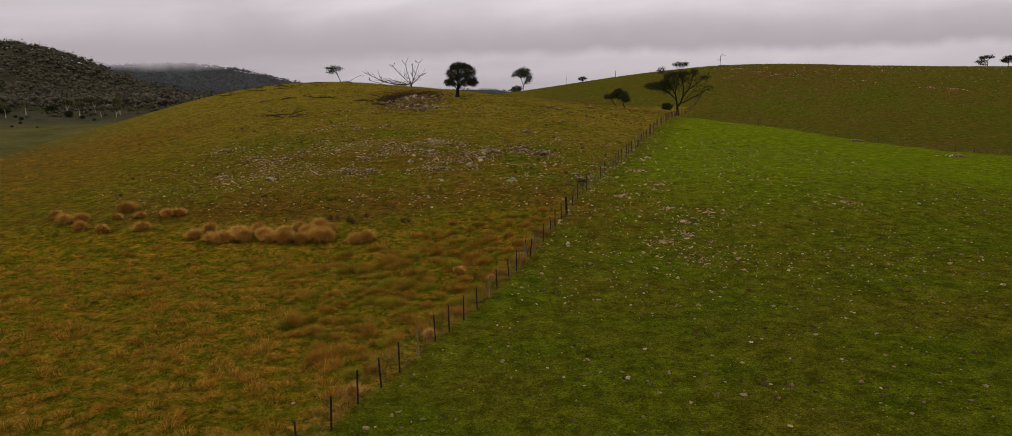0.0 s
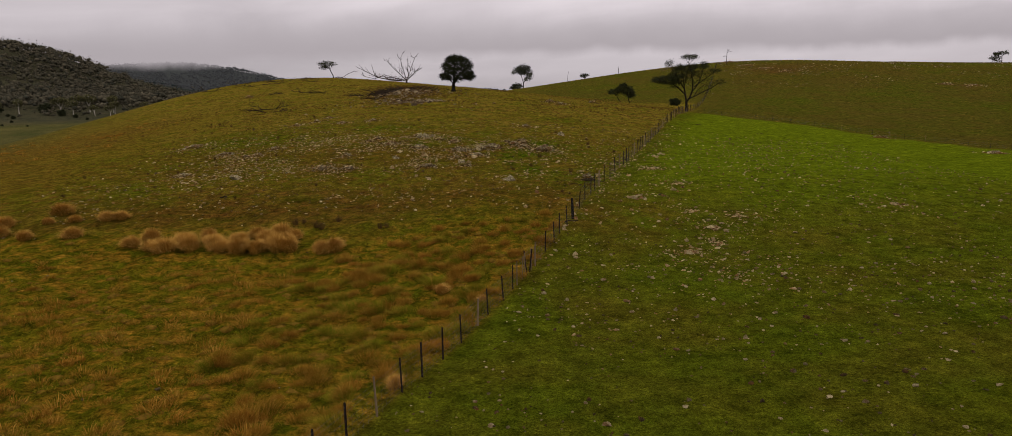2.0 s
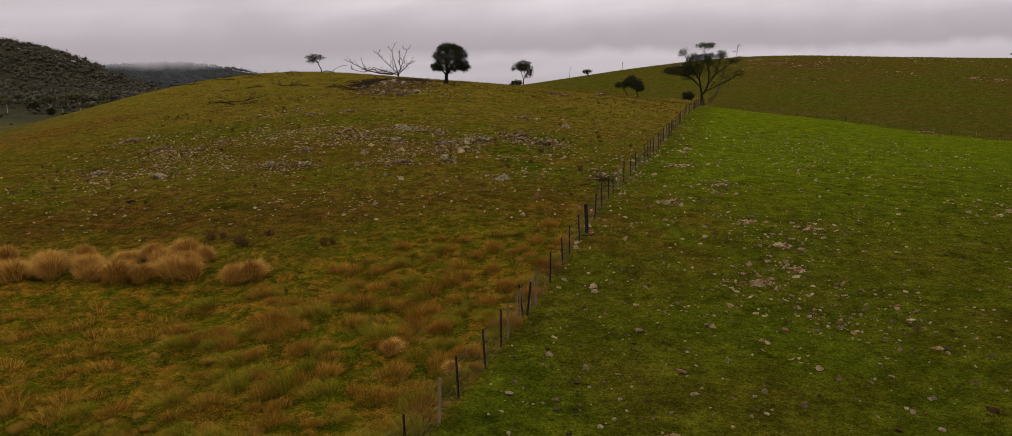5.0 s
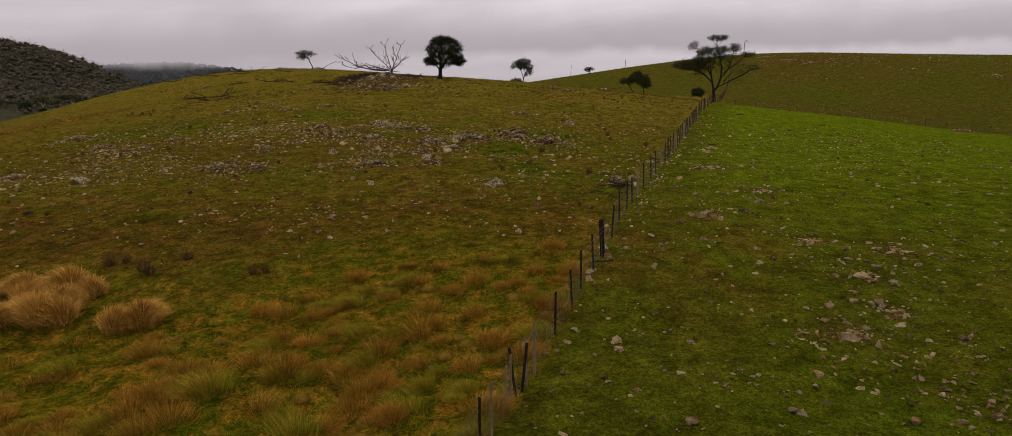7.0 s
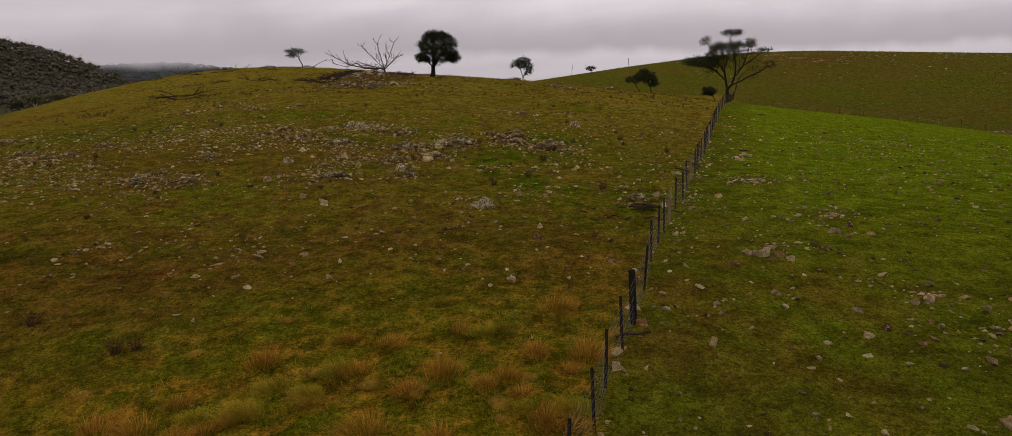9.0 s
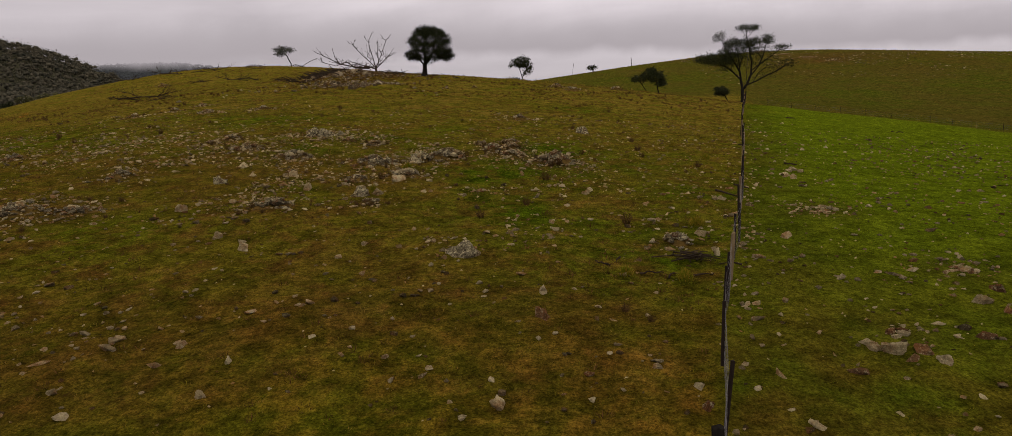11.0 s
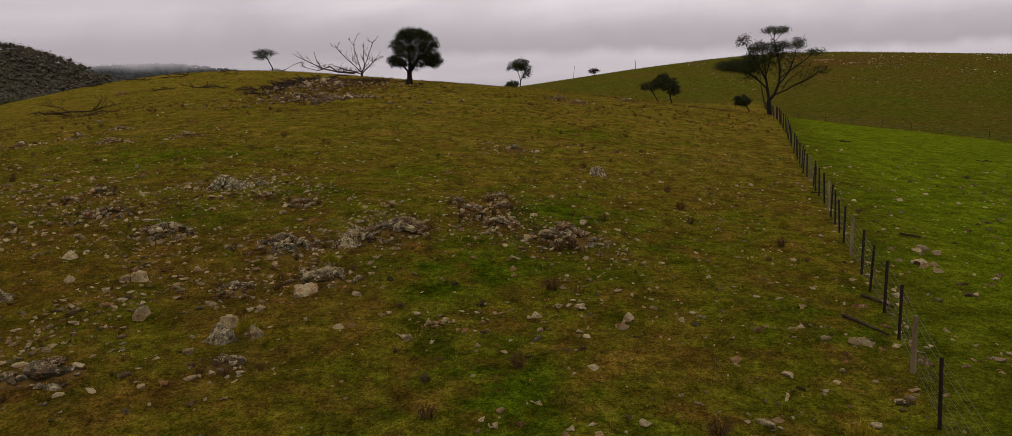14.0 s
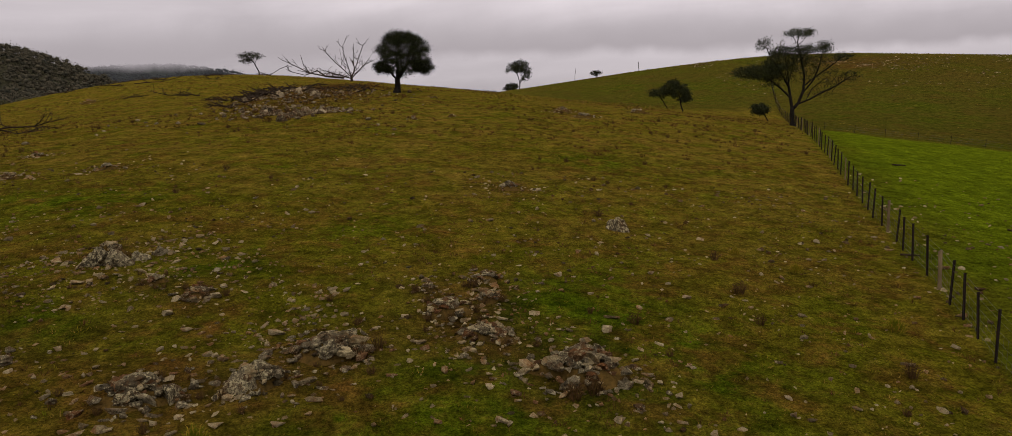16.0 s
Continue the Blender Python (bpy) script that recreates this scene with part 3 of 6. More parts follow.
# ---------------------------------------------------------------- trees
def grow(stems, lobes, step, seed, rounds=70):
    """Branches that grow from the stems towards points in the crown's lobes. Returns nodes, parents and radii.
    stems: lists of points, each starting where it joins the one before; lobes: centre, radii, number of points."""
    rng = np.random.default_rng(seed)
    nodes, parents = [], []
    for line in stems:
        pts = [Vector(p) for p in line]
        if not nodes:
            nodes.append(pts[0])
            parents.append(-1)
            last = 0
        else:
            last = min(range(len(nodes)), key=lambda i: (nodes[i] - pts[0]).length)
        for a, b in zip(pts, pts[1:]):
            n = max(1, round((b - a).length / step))
            for k in range(1, n + 1):
                j = Vector(rng.normal(0, 0.06 * step, 3))
                nodes.append(a.lerp(b, k / n) + j)
                parents.append(last)
                last = len(nodes) - 1
    goal = []
    for c, r, n in lobes:
        d = rng.normal(size=(n, 3))
        d /= np.linalg.norm(d, axis=1)[:, None]
        goal.append(np.array(c) + d * np.array(r) * (rng.random((n, 1)) ** 0.4))
    goal = np.concatenate(goal)
    xyz = np.array([tuple(v) for v in nodes])
    for _ in range(rounds):
        if not len(goal):
            break
        d = np.linalg.norm(goal[:, None, :] - xyz[None, :, :], axis=2)
        near = d.argmin(1)
        dist = d[np.arange(len(goal)), near]
        keep = dist > step * 1.15
        goal, near = goal[keep], near[keep]
        fresh, par = [], []
        for i in np.unique(near):
            way = goal[near == i] - xyz[i]
            way = (way / np.linalg.norm(way, axis=1)[:, None]).mean(0) + rng.normal(0, 0.22, 3)
            way += (0, 0, 0.08)
            way /= np.linalg.norm(way) + 1e-6
            fresh.append(xyz[i] + way * step)
            par.append(int(i))
        if not fresh:
            break
        parents += par
        xyz = np.concatenate([xyz, np.array(fresh)])
    return xyz, np.array(parents)


def thicken(parents, tip, power=2.3):
    r = np.zeros(len(parents))
    for i in range(len(parents) - 1, -1, -1):
        if r[i] == 0:
            r[i] = tip ** power
        if parents[i] >= 0:
            r[parents[i]] += r[i]
    return r ** (1 / power)


def tubes(xyz, parents, radii, sides=5, flare=0.0):
    """Tapered limbs along the branch graph."""
    child = np.where(parents >= 0)[0]
    a, b = xyz[parents[child]], xyz[child]
    ra, rb = np.minimum(radii[parents[child]], radii[child] * 1.6), radii[child]
    if flare:
        ra = ra * (1 + flare * np.exp(-a[:, 2] / 0.35))
        rb = rb * (1 + flare * np.exp(-b[:, 2] / 0.35))
    w = b - a
    w /= np.linalg.norm(w, axis=1)[:, None] + 1e-9
    u = np.cross(w, np.where(np.abs(w[:, 2:3]) < 0.9, np.array([[0, 0, 1.0]]), np.array([[1.0, 0, 0]])))
    u /= np.linalg.norm(u, axis=1)[:, None]
    v = np.cross(w, u)
    ang = np.arange(sides) * 2 * np.pi / sides
    ring = np.cos(ang)[None, :, None] * u[:, None, :] + np.sin(ang)[None, :, None] * v[:, None, :]
    low = (a - w * 0.3 * ra[:, None])[:, None, :] + ring * ra[:, None, None]
    top = (b + w * 0.2 * rb[:, None])[:, None, :] + ring * rb[:, None, None]
    verts = np.concatenate([low, top], 1).reshape(-1, 3)
    base = (np.arange(len(child)) * 2 * sides)[:, None]
    i = np.arange(sides)[None, :]
    j = (i + 1) % sides
    faces = np.stack([base + i, base + j, base + sides + j, base + sides + i], -1).reshape(-1, 4)
    return verts, faces


def pipe(p, radii, sides):
    """One unbroken tapered tube through the points."""
    p, n = np.asarray(p, float), len(p)
    w = np.gradient(p, axis=0)
    w /= np.linalg.norm(w, axis=1)[:, None] + 1e-9
    u = np.cross(w, np.where(np.abs(w[:, 2:3]) < 0.9, np.array([[0, 0, 1.0]]), np.array([[1.0, 0, 0]])))
    u /= np.linalg.norm(u, axis=1)[:, None]
    v = np.cross(w, u)
    ang = np.arange(sides) * 2 * np.pi / sides
    verts = p[:, None, :] + (np.cos(ang)[None, :, None] * u[:, None, :] + np.sin(ang)[None, :, None] * v[:, None, :]) * np.asarray(radii)[:, None, None]
    i, j = np.arange(sides), (np.arange(sides) + 1) % sides
    base = (np.arange(n - 1) * sides)[:, None]
    faces = np.stack([base + i, base + j, base + sides + j, base + sides + i], -1).reshape(-1, 4)
    return verts.reshape(-1, 3), faces


def leaves(points, per, spread, size, seed, droop=0.0):
    """Small folded leaf sprays round each point."""
    rng = np.random.default_rng(seed)
    p = np.repeat(np.asarray(points), per, 0)
    p = p + rng.normal(0, spread, p.shape) * (1, 1, 0.7)
    n = len(p)
    d = rng.normal(size=(n, 3))
    d[:, 2] -= droop
    d /= np.linalg.norm(d, axis=1)[:, None]
    s = np.cross(d, rng.normal(size=(n, 3)))
    s /= np.linalg.norm(s, axis=1)[:, None]
    k = size * rng.uniform(0.6, 1.5, (n, 1))
    v = np.stack([p - d * k, p + s * k * 0.38, p + d * k, p - s * k * 0.38], 1).reshape(-1, 3)
    f = np.arange(n * 4).reshape(n, 4)
    return v, f


def tree(name, at, label, stems, lobes, step, tip, seed, leafy=(), bark=None, leaf=None, size=0.14, per=12, spread=0.25, flare=0.5, power=2.3, group="", category="tree", turn=0.0):
    """A tree with limbs grown into its lobes; leafy: how full each lobe's foliage is."""
    xyz, par = grow(stems, lobes, step, seed)
    rad = thicken(par, tip, power)
    ob = thing(name, Matrix.Translation(spot(*at, 0.12)) @ Matrix.Rotation(radians(turn), 4, "Z"), label, category, group)
    v, f = tubes(xyz, par, rad, 6, flare)
    part("trunk", mesh_of("trunk", v, f, bark or BARK_DARK, True), ob)
    if leafy:
        rng = np.random.default_rng(seed + 1)
        ends = np.ones(len(par), bool)
        for i in par:
            if i >= 0:
                ends[i] = False
        fine = ends | (rad < tip * 1.9)
        pts = []
        for (c, r, n), full in zip(lobes, leafy):
            q = (((xyz - np.array(c)) / (np.array(r) * 1.25)) ** 2).sum(1) < 1
            q &= fine & (rng.random(len(xyz)) < full)
            pts.append(xyz[q])
        pts = np.concatenate(pts)
        v, f = leaves(pts, per, spread, size, seed + 2)
        part("crown", mesh_of("crown", v, f, leaf or LEAF_OLIVE), ob)
    return ob


def shrunk(k, rows):
    """Stems or lobes at another scale."""
    return [(tuple(k * v for v in row[0]), tuple(k * v for v in row[1]), row[2]) if isinstance(row[-1], int) else [tuple(k * v for v in p) for p in row] for row in rows]


def forked(stems, seed, per=5, reach=0.34, again=2):
    """The stems with side limbs, and twigs on those, that leave at sharp angles and bend upwards."""
    rng = random.Random(seed)
    out, level = list(stems), stems[1:]
    for depth in range(again):
        fresh = []
        for line in level:
            pts = [Vector(p) for p in line]
            whole = sum((b - a).length for a, b in zip(pts, pts[1:]))
            for k in range(per if depth == 0 else 3):
                i = rng.randrange(len(pts) - 1)
                a = pts[i].lerp(pts[i + 1], rng.uniform(0.2, 0.95))
                way = (pts[i + 1] - pts[i]).normalized() + Vector((rng.gauss(0, 0.7), rng.gauss(0, 0.6), rng.gauss(0.15, 0.4)))
                way = way.normalized() * whole * reach * rng.uniform(0.5, 1.2)
                bend = Vector((rng.gauss(0, 0.12), rng.gauss(0, 0.12), 0.12)) * way.length
                fresh.append([tuple(a), tuple(a + way * 0.5 - bend * 0.4), tuple(a + way + bend)])
        out += fresh
        level = fresh
    return out


# the spreading tree at the head of the fence
WATTLE_UPPER = [[(1.15, -0.3, 5.2), (3.0, 0.5, 6.4), (4.8, 0.5, 7.6), (5.8, 0.3, 8.4)],
                [(1.4, -0.6, 3.4), (2.6, 0.6, 4.8), (4.2, 0.9, 6.0)],
                [(-0.6, 0.3, 5.6), (0.0, 0.9, 7.2), (0.3, 0.7, 9.0)],
                [(-0.3, 0.2, 4.4), (-1.2, -0.8, 5.8), (-1.6, -1.0, 7.4)]]
tree("spreading_tree", (37.5, 151.1), "tall dark wattle with spreading limbs and thin foliage beside the fence",
     shrunk(0.9, [[(0, 0, 0), (-0.05, 0, 1.2), (-0.1, 0, 2.3), (-0.35, 0.2, 3.8), (-0.55, 0.3, 5.4), (-0.8, 0.3, 7.4), (-1.3, 0.2, 9.4)],
      [(-0.08, 0, 2.2), (0.6, -0.2, 3.1), (1.1, -0.4, 4.6), (1.2, -0.3, 6.6), (0.9, 0.2, 8.8), (0.4, 0.2, 10.8)],
      [(0.5, -0.2, 2.9), (1.8, -0.8, 3.5), (3.4, -0.6, 4.3), (5.2, -0.2, 5.0), (6.8, 0.1, 5.9)],
      [(-0.35, 0.2, 3.8), (-1.6, 0.7, 5.2), (-3.2, 0.6, 6.3), (-5.0, 0.4, 6.9)],
      [(-0.5, 0.3, 5.0), (-1.8, -0.5, 6.8), (-3.0, -0.4, 8.6), (-3.8, -0.2, 10.2)],
      [(1.1, -0.4, 4.4), (2.2, -0.9, 6.0), (3.0, -0.6, 7.8), (3.5, -0.2, 9.4)]] + WATTLE_UPPER),
     shrunk(0.9, [((-5.0, 0.2, 7.2), (3.2, 2.6, 1.0), 400), ((-2.6, -0.5, 7.9), (1.8, 2.0, 1.2), 220), ((-4.0, 0.3, 10.8), (1.1, 1.3, 0.9), 110),
      ((-1.6, 0.6, 9.8), (1.5, 1.8, 0.9), 150), ((0.5, -0.2, 12.0), (2.0, 1.6, 0.55), 200), ((3.8, 0.2, 10.2), (1.1, 1.4, 0.8), 120),
      ((1.2, 0.6, 9.8), (1.5, 1.6, 0.8), 150)] + [ ((6.2, -0.2, 8.8), (1.4, 1.4, 0.6), 130), ((7.7, 0.2, 6.3), (1.0, 1.3, 0.8), 120),
      ((5.0, -0.6, 6.2), (2.2, 1.6, 1.2), 360), ((3.6, 0.8, 4.2), (2.4, 1.4, 0.7), 150), ((-3.0, 0.6, 5.4), (1.8, 1.6, 0.6), 90), ((0.9, 0, 7.4), (2.2, 2.0, 1.8), 300), ((-2.4, 0, 6.3), (1.6, 1.4, 0.8), 150), ((0.6, 0, 9.0), (4.6, 2.4, 1.6), 520)]),
     0.21, 0.013, 11, (0.85, 0.5, 0.6, 0.5, 0.9, 0.65, 0.5, 0.6, 0.3, 0.03, 0.0, 0.02, 0.10, 0.3, 0.25), per=14, spread=0.25, size=0.085, flare=0.5, power=2.3)

# the round dense tree on the brow
rng = np.random.default_rng(5)
tree("round_tree", (-9.9, 154.8), "round dense dark tree on a short thick trunk",
     [[(0, 0, 0), (0.1, 0, 0.9), (0.15, 0, 1.7)], [(0.12, 0, 1.5), (-0.7, 0.2, 2.5), (-1.5, 0.4, 3.4)], [(0.12, 0, 1.6), (0.9, -0.3, 2.6), (1.5, -0.2, 3.6)], [(0.15, 0, 1.7), (0.2, 0.3, 3.0), (0.1, 0.2, 4.4)]],
     [((0.95, 0, 4.6), (3.4, 3.4, 2.7), 950), ((-1.6, 0, 3.1), (1.1, 1.5, 0.8), 120), ((3.4, 0, 3.0), (1.2, 1.5, 1.0), 140), ((0.7, 0, 6.6), (2.2, 2.0, 0.75), 110)],
     0.27, 0.016, 21, (1.0, 0.8, 1.0, 1.0), leaf=LEAF_DARK, per=44, spread=0.24, size=0.068, flare=0.9, power=1.92)

# small wind-shaped pair beyond the brow
tree("small_tree", (29.6, 171.0), "small windswept dark green tree leaning beside its twin",
     [[(0, 0, 0), (-0.3, 0, 0.9), (-0.5, 0, 1.9), (-0.7, 0, 2.8)]],
     [((-0.8, 0, 3.2), (1.5, 1.3, 1.2), 130), ((-1.5, 0, 4.4), (1.0, 0.9, 0.6), 60), ((0.4, 0, 2.3), (0.9, 0.9, 0.6), 60)],
     0.26, 0.014, 31, (1, 1, 0.9), per=22, spread=0.22, size=0.13, group="small trees past the brow")
tree("small_tree", (27.7, 171.5), "small windswept tree with thin foliage and a leaning trunk",
     [[(0, 0, 0), (-0.7, 0, 1.0), (-1.1, 0, 1.7), (-1.6, 0, 2.3)]],
     [((-1.7, 0, 2.8), (1.6, 1.0, 0.7), 120), ((-0.4, 0, 3.3), (1.0, 0.8, 0.7), 80)],
     0.26, 0.014, 37, (0.8, 0.7), per=15, spread=0.22, size=0.13, group="small trees past the brow")
tree("bush", (39.3, 163.5), "rounded grey-green bush on a thin leaning stem",
     [[(0, 0, 0), (-0.3, 0, 0.6), (-0.7, 0, 1.2)]], [((-1.2, 0, 1.75), (1.35, 1.2, 0.85), 160)], 0.2, 0.012, 41, (1,), per=22, spread=0.18, size=0.11, category="bush")
# flat-topped tree on the crest
tree("flat_topped_tree", (-52.8, 232.0), "small flat-topped tree with a leaning trunk on the crest",
     [[(0, 0, 0), (-0.2, 0, 1.2), (-0.7, 0, 2.2), (-1.0, 0, 3.0)]],
     [((-1.9, 0, 4.7), (2.9, 2.4, 0.85), 300), ((-2.9, 0, 3.5), (1.6, 1.3, 0.6), 100)], 0.3, 0.018, 43, (0.8, 0.5), per=9, spread=0.3, size=0.13)
tree("dead_branch", (-51.0, 231.0), "bare dead branch lying on the crest", [[(0, 0, 0), (1.6, 0, 0.6), (3.2, 0, 1.5), (5.0, 0, 2.2)]], [((5.6, 0, 2.0), (1.4, 0.6, 0.6), 16)], 0.3, 0.03, 44, bark=BARK_DEAD, category="dead wood")
# tall gum behind the saddle with a shrub at its foot
tree("gum_tree", (9.6, 331.0), "tall open gum tree standing beyond the saddle",
     [[(0, 0, 0), (0.2, 0, 3), (-0.4, 0, 5.5), (-1.2, 0, 7.5)], [(0.1, 0, 3), (1.4, 0, 5), (2.0, 0, 7)]],
     [((-2.2, 0, 8.9), (2.2, 2.2, 1.6), 130), ((0.8, 0, 10.0), (2.4, 2.2, 1.6), 140), ((2.7, 0, 7.6), (2.2, 2.0, 1.8), 130), ((-0.3, 0, 7.6), (1.8, 1.4, 1.2), 70), ((2.2, 0, 5.0), (1.7, 1.6, 1.3), 60), ((-4.3, 0, 7.9), (0.9, 0.9, 0.8), 30)],
     0.5, 0.03, 47, (0.9, 0.9, 0.9, 0.8, 0.8, 0.6), leaf=LEAF_OLIVE, per=13, spread=0.5, size=0.24)
tree("shrub", (6.4, 330.0), "dark rounded shrub at the foot of the gum tree", [[(0, 0, 0), (0.2, 0, 0.8)]], [((0, 0, 1.9), (2.8, 2.0, 1.6), 170)], 0.4, 0.025, 48, (1,), per=14, spread=0.35, size=0.25, category="bush")
# standing and fallen dead trees on the crest
tree("dead_tree", (-26.8, 209.0), "leafless standing dead tree with many grey limbs",
     forked([[(0, 0, -0.6), (0, 0, 0.5), (-0.1, 0, 1.1)], [(-0.1, 0, 1.0), (-1.4, 0.3, 2.3), (-3.0, 0.2, 3.8), (-4.6, 0, 5.6), (-5.5, 0, 7.0)], [(-0.1, 0, 1.1), (-0.5, -0.3, 3.0), (-1.1, -0.4, 5.2), (-1.5, -0.2, 7.4)],
      [(0, 0, 1.0), (0.8, 0.3, 2.8), (1.7, 0.4, 5.0), (2.6, 0.2, 7.3)], [(0, 0, 0.8), (1.6, -0.3, 2.2), (3.2, -0.2, 3.8), (4.2, 0, 5.2)], [(0, 0, 0.6), (-1.8, 0, 1.3), (-3.6, 0, 1.7), (-5.2, 0, 2.4)], [(0.6, 0.2, 2.4), (0.4, 0.6, 4.4), (0.6, 0.6, 6.4)]], 5, 6),
     [((-3.6, 0, 1.5), (2.2, 1.4, 0.8), 70), ((1.4, 0, 2.2), (1.8, 1.4, 0.7), 40)],
     0.26, 0.025, 51, bark=BARK_DEAD, flare=0.3, power=2.3)
tree("fallen_tree", (-32.0, 207.0), "fallen dead tree with upturned grey limbs on the crest",
     forked([[(4.0, 0, 0.5), (0.5, 0, 0.9), (-2.5, 0, 1.6)], [(-2.5, 0, 1.6), (-5.2, 0, 3.0), (-8.0, 0, 4.4)], [(-2.5, 0, 1.6), (-3.6, 0, 3.0), (-4.0, 0, 4.6)], [(0.5, 0, 0.9), (-1.0, 0, 2.0), (-3.5, 0, 1.2), (-7.0, 0, 2.2)]], 9, 5, 0.3),
     [((2.8, 0, 1.2), (3.4, 2.4, 1.0), 120), ((-2.0, 0, 2.0), (2.2, 1.4, 0.8), 50)],
     0.24, 0.026, 53, bark=BARK_DEAD, flare=0.0, category="dead tree", power=2.2)

for x, y, turn, s in ((-38.5, 127.5, 10, 5), (-41.5, 131.5, 200, 6), (-27.0, 146.0, 170, 7), (-39.5, 167.2, 185, 8), (-62.0, 205.0, 160, 9), (-72.0, 208.0, 20, 10), (-22.0, 133.0, 150, 12), (-55.0, 176.0, 15, 13), (-58.0, 214.0, 30, 14), (-47.0, 222.0, 170, 15), (-66.0, 196.0, 100, 16)):
    tree("fallen_branch", (x, y), "dark fallen dead branch lying on the turf", [[(0, 0, 0.08), (0.9, 0.2, 0.28), (1.8, -0.1, 0.34), (2.7, 0.1, 0.4)], [(0.9, 0.2, 0.28), (1.3, 0.6, 0.5), (1.8, 0.8, 0.7)], [(0.2, 0, 0.1), (0.1, -0.2, 0.5)]],
         [((2.7, 0, 0.4), (1.2, 0.9, 0.35), 90), ((1.7, 0.5, 0.5), (1.0, 0.8, 0.35), 70), ((0.5, -0.3, 0.3), (1.0, 0.7, 0.3), 60)], 0.17, 0.016, 60 + s, bark=BARK_DEAD, flare=0, group="fallen branches", category="dead wood", turn=turn)

for x, y, k, turn, sd in ((-40.5, 131.0, 1.0, 12, 1), (-76.0, 194.0, 0.8, 25, 2), (-69.0, 196.5, 1.0, 160, 3), (-60.5, 197.5, 1.0, 20, 4), (-52.0, 203.0, 0.55, 200, 5), (-45.0, 171.0, 0.8, 170, 6)):
    tree("fallen_limb", (x, y), "large dead limb with bare grey branches lying on the hilltop",
         shrunk(k, forked([[(-3.2, 0, 0.25), (-1.0, 0.1, 0.45), (1.2, 0, 0.5)], [(1.2, 0, 0.5), (2.6, 0.2, 0.9), (4.4, 0.1, 1.3)], [(-1.0, 0.1, 0.45), (-1.8, 0.3, 0.9), (-3.2, 0.2, 1.2)], [(1.2, 0, 0.5), (1.9, -0.2, 1.0), (2.3, -0.2, 1.7)]], 30 + sd, 6, 0.4)),
         [((0.5, 0, 0.4), (1.4 * k, 0.8, 0.25), 20)], 0.24, 0.012, 95 + sd, bark=BARK_DEAD, flare=0, group="fallen limbs on the crest", category="dead wood", turn=turn, power=2.2)

# trees on the right-hand ridge and scraps along the far skyline
tree("ridge_tree", (203.0, 297.0), "small thin-crowned tree on the far ridge", [[(0, 0, 0), (0.3, 0, 1.6), (0.2, 0, 3.0)]], [((-0.4, 0, 4.3), (3.2, 2.5, 0.8), 120), ((-2.4, 0, 2.3), (2.4, 1.6, 1.3), 80)], 0.4, 0.025, 71, (0.6, 0.9), per=10, spread=0.32, size=0.22, group="trees on the far ridge")
tree("ridge_tree", (212.5, 298.0), "rounded dark tree on the far ridge", [[(0, 0, 0), (0.2, 0, 1.5)]], [((0.2, 0, 3.4), (3.0, 2.4, 1.7), 160)], 0.4, 0.025, 73, (1,), per=13, spread=0.35, size=0.22, group="trees on the far ridge")
tree("dead_tree", (85.0, 277.0), "bare dead sapling on the far ridge", [[(0, 0, 0), (0.1, 0, 2.4), (0.2, 0, 5.0)]], [((0.8, 0, 5.0), (1.4, 1, 1.2), 22), ((-0.6, 0, 3.6), (1, 1, 0.8), 12)], 0.4, 0.03, 75, bark=BARK_DEAD)
tree("shrub", (34.0, 300.0), "low dark shrub on the far skyline", [[(0, 0, 0), (0.1, 0, 0.6)]], [((0, 0, 1.5), (2.0, 1.6, 0.9), 80)], 0.35, 0.02, 77, (1,), per=12, spread=0.3, size=0.2, category="bush")
tree("dead_stake", (27.0, 300.0), "thin bare dead stem on the far skyline", [[(0, 0, 0), (0.1, 0, 2.0), (0.4, 0, 4.2)]], [((0.4, 0, 4.4), (0.3, 0.3, 0.4), 3)], 0.5, 0.06, 78, bark=BARK_DEAD, flare=0, category="dead wood")
tree("dead_stake", (48.0, 300.0), "short broken dead trunk on the far skyline", [[(0, 0, 0), (0, 0, 1.6), (-0.2, 0, 3.0)]], [((-0.2, 0, 3.2), (0.3, 0.3, 0.4), 3)], 0.5, 0.1, 79, bark=BARK_DEAD, flare=0, category="dead wood")

# gums at the foot of the wooded hill
gum_stems = [[(0, 0, 0), (0.4, 0, 4), (0.0, 0, 8)], [(0.4, 0, 4), (2.2, 0, 7.5), (3.0, 0, 10)], [(0.1, 0, 6), (-2.4, 0, 9)]]
gum_lobes = [((0, 0, 11.5), (4.2, 4.0, 2.0), 90), ((3.6, 0, 10.2), (3.0, 3.0, 1.6), 60), ((-3.6, 0, 9.6), (3.2, 3.0, 1.6), 60)]
first = tree("gum_tree", (-350, 590), "white-trunked gum tree at the foot of the wooded hill", gum_stems, gum_lobes, 0.9, 0.07, 81, (0.9, 0.9, 0.9), bark=BARK_PALE, leaf=LEAF_GUM, per=14, spread=0.9, size=0.5, group="gums below the wooded hill")
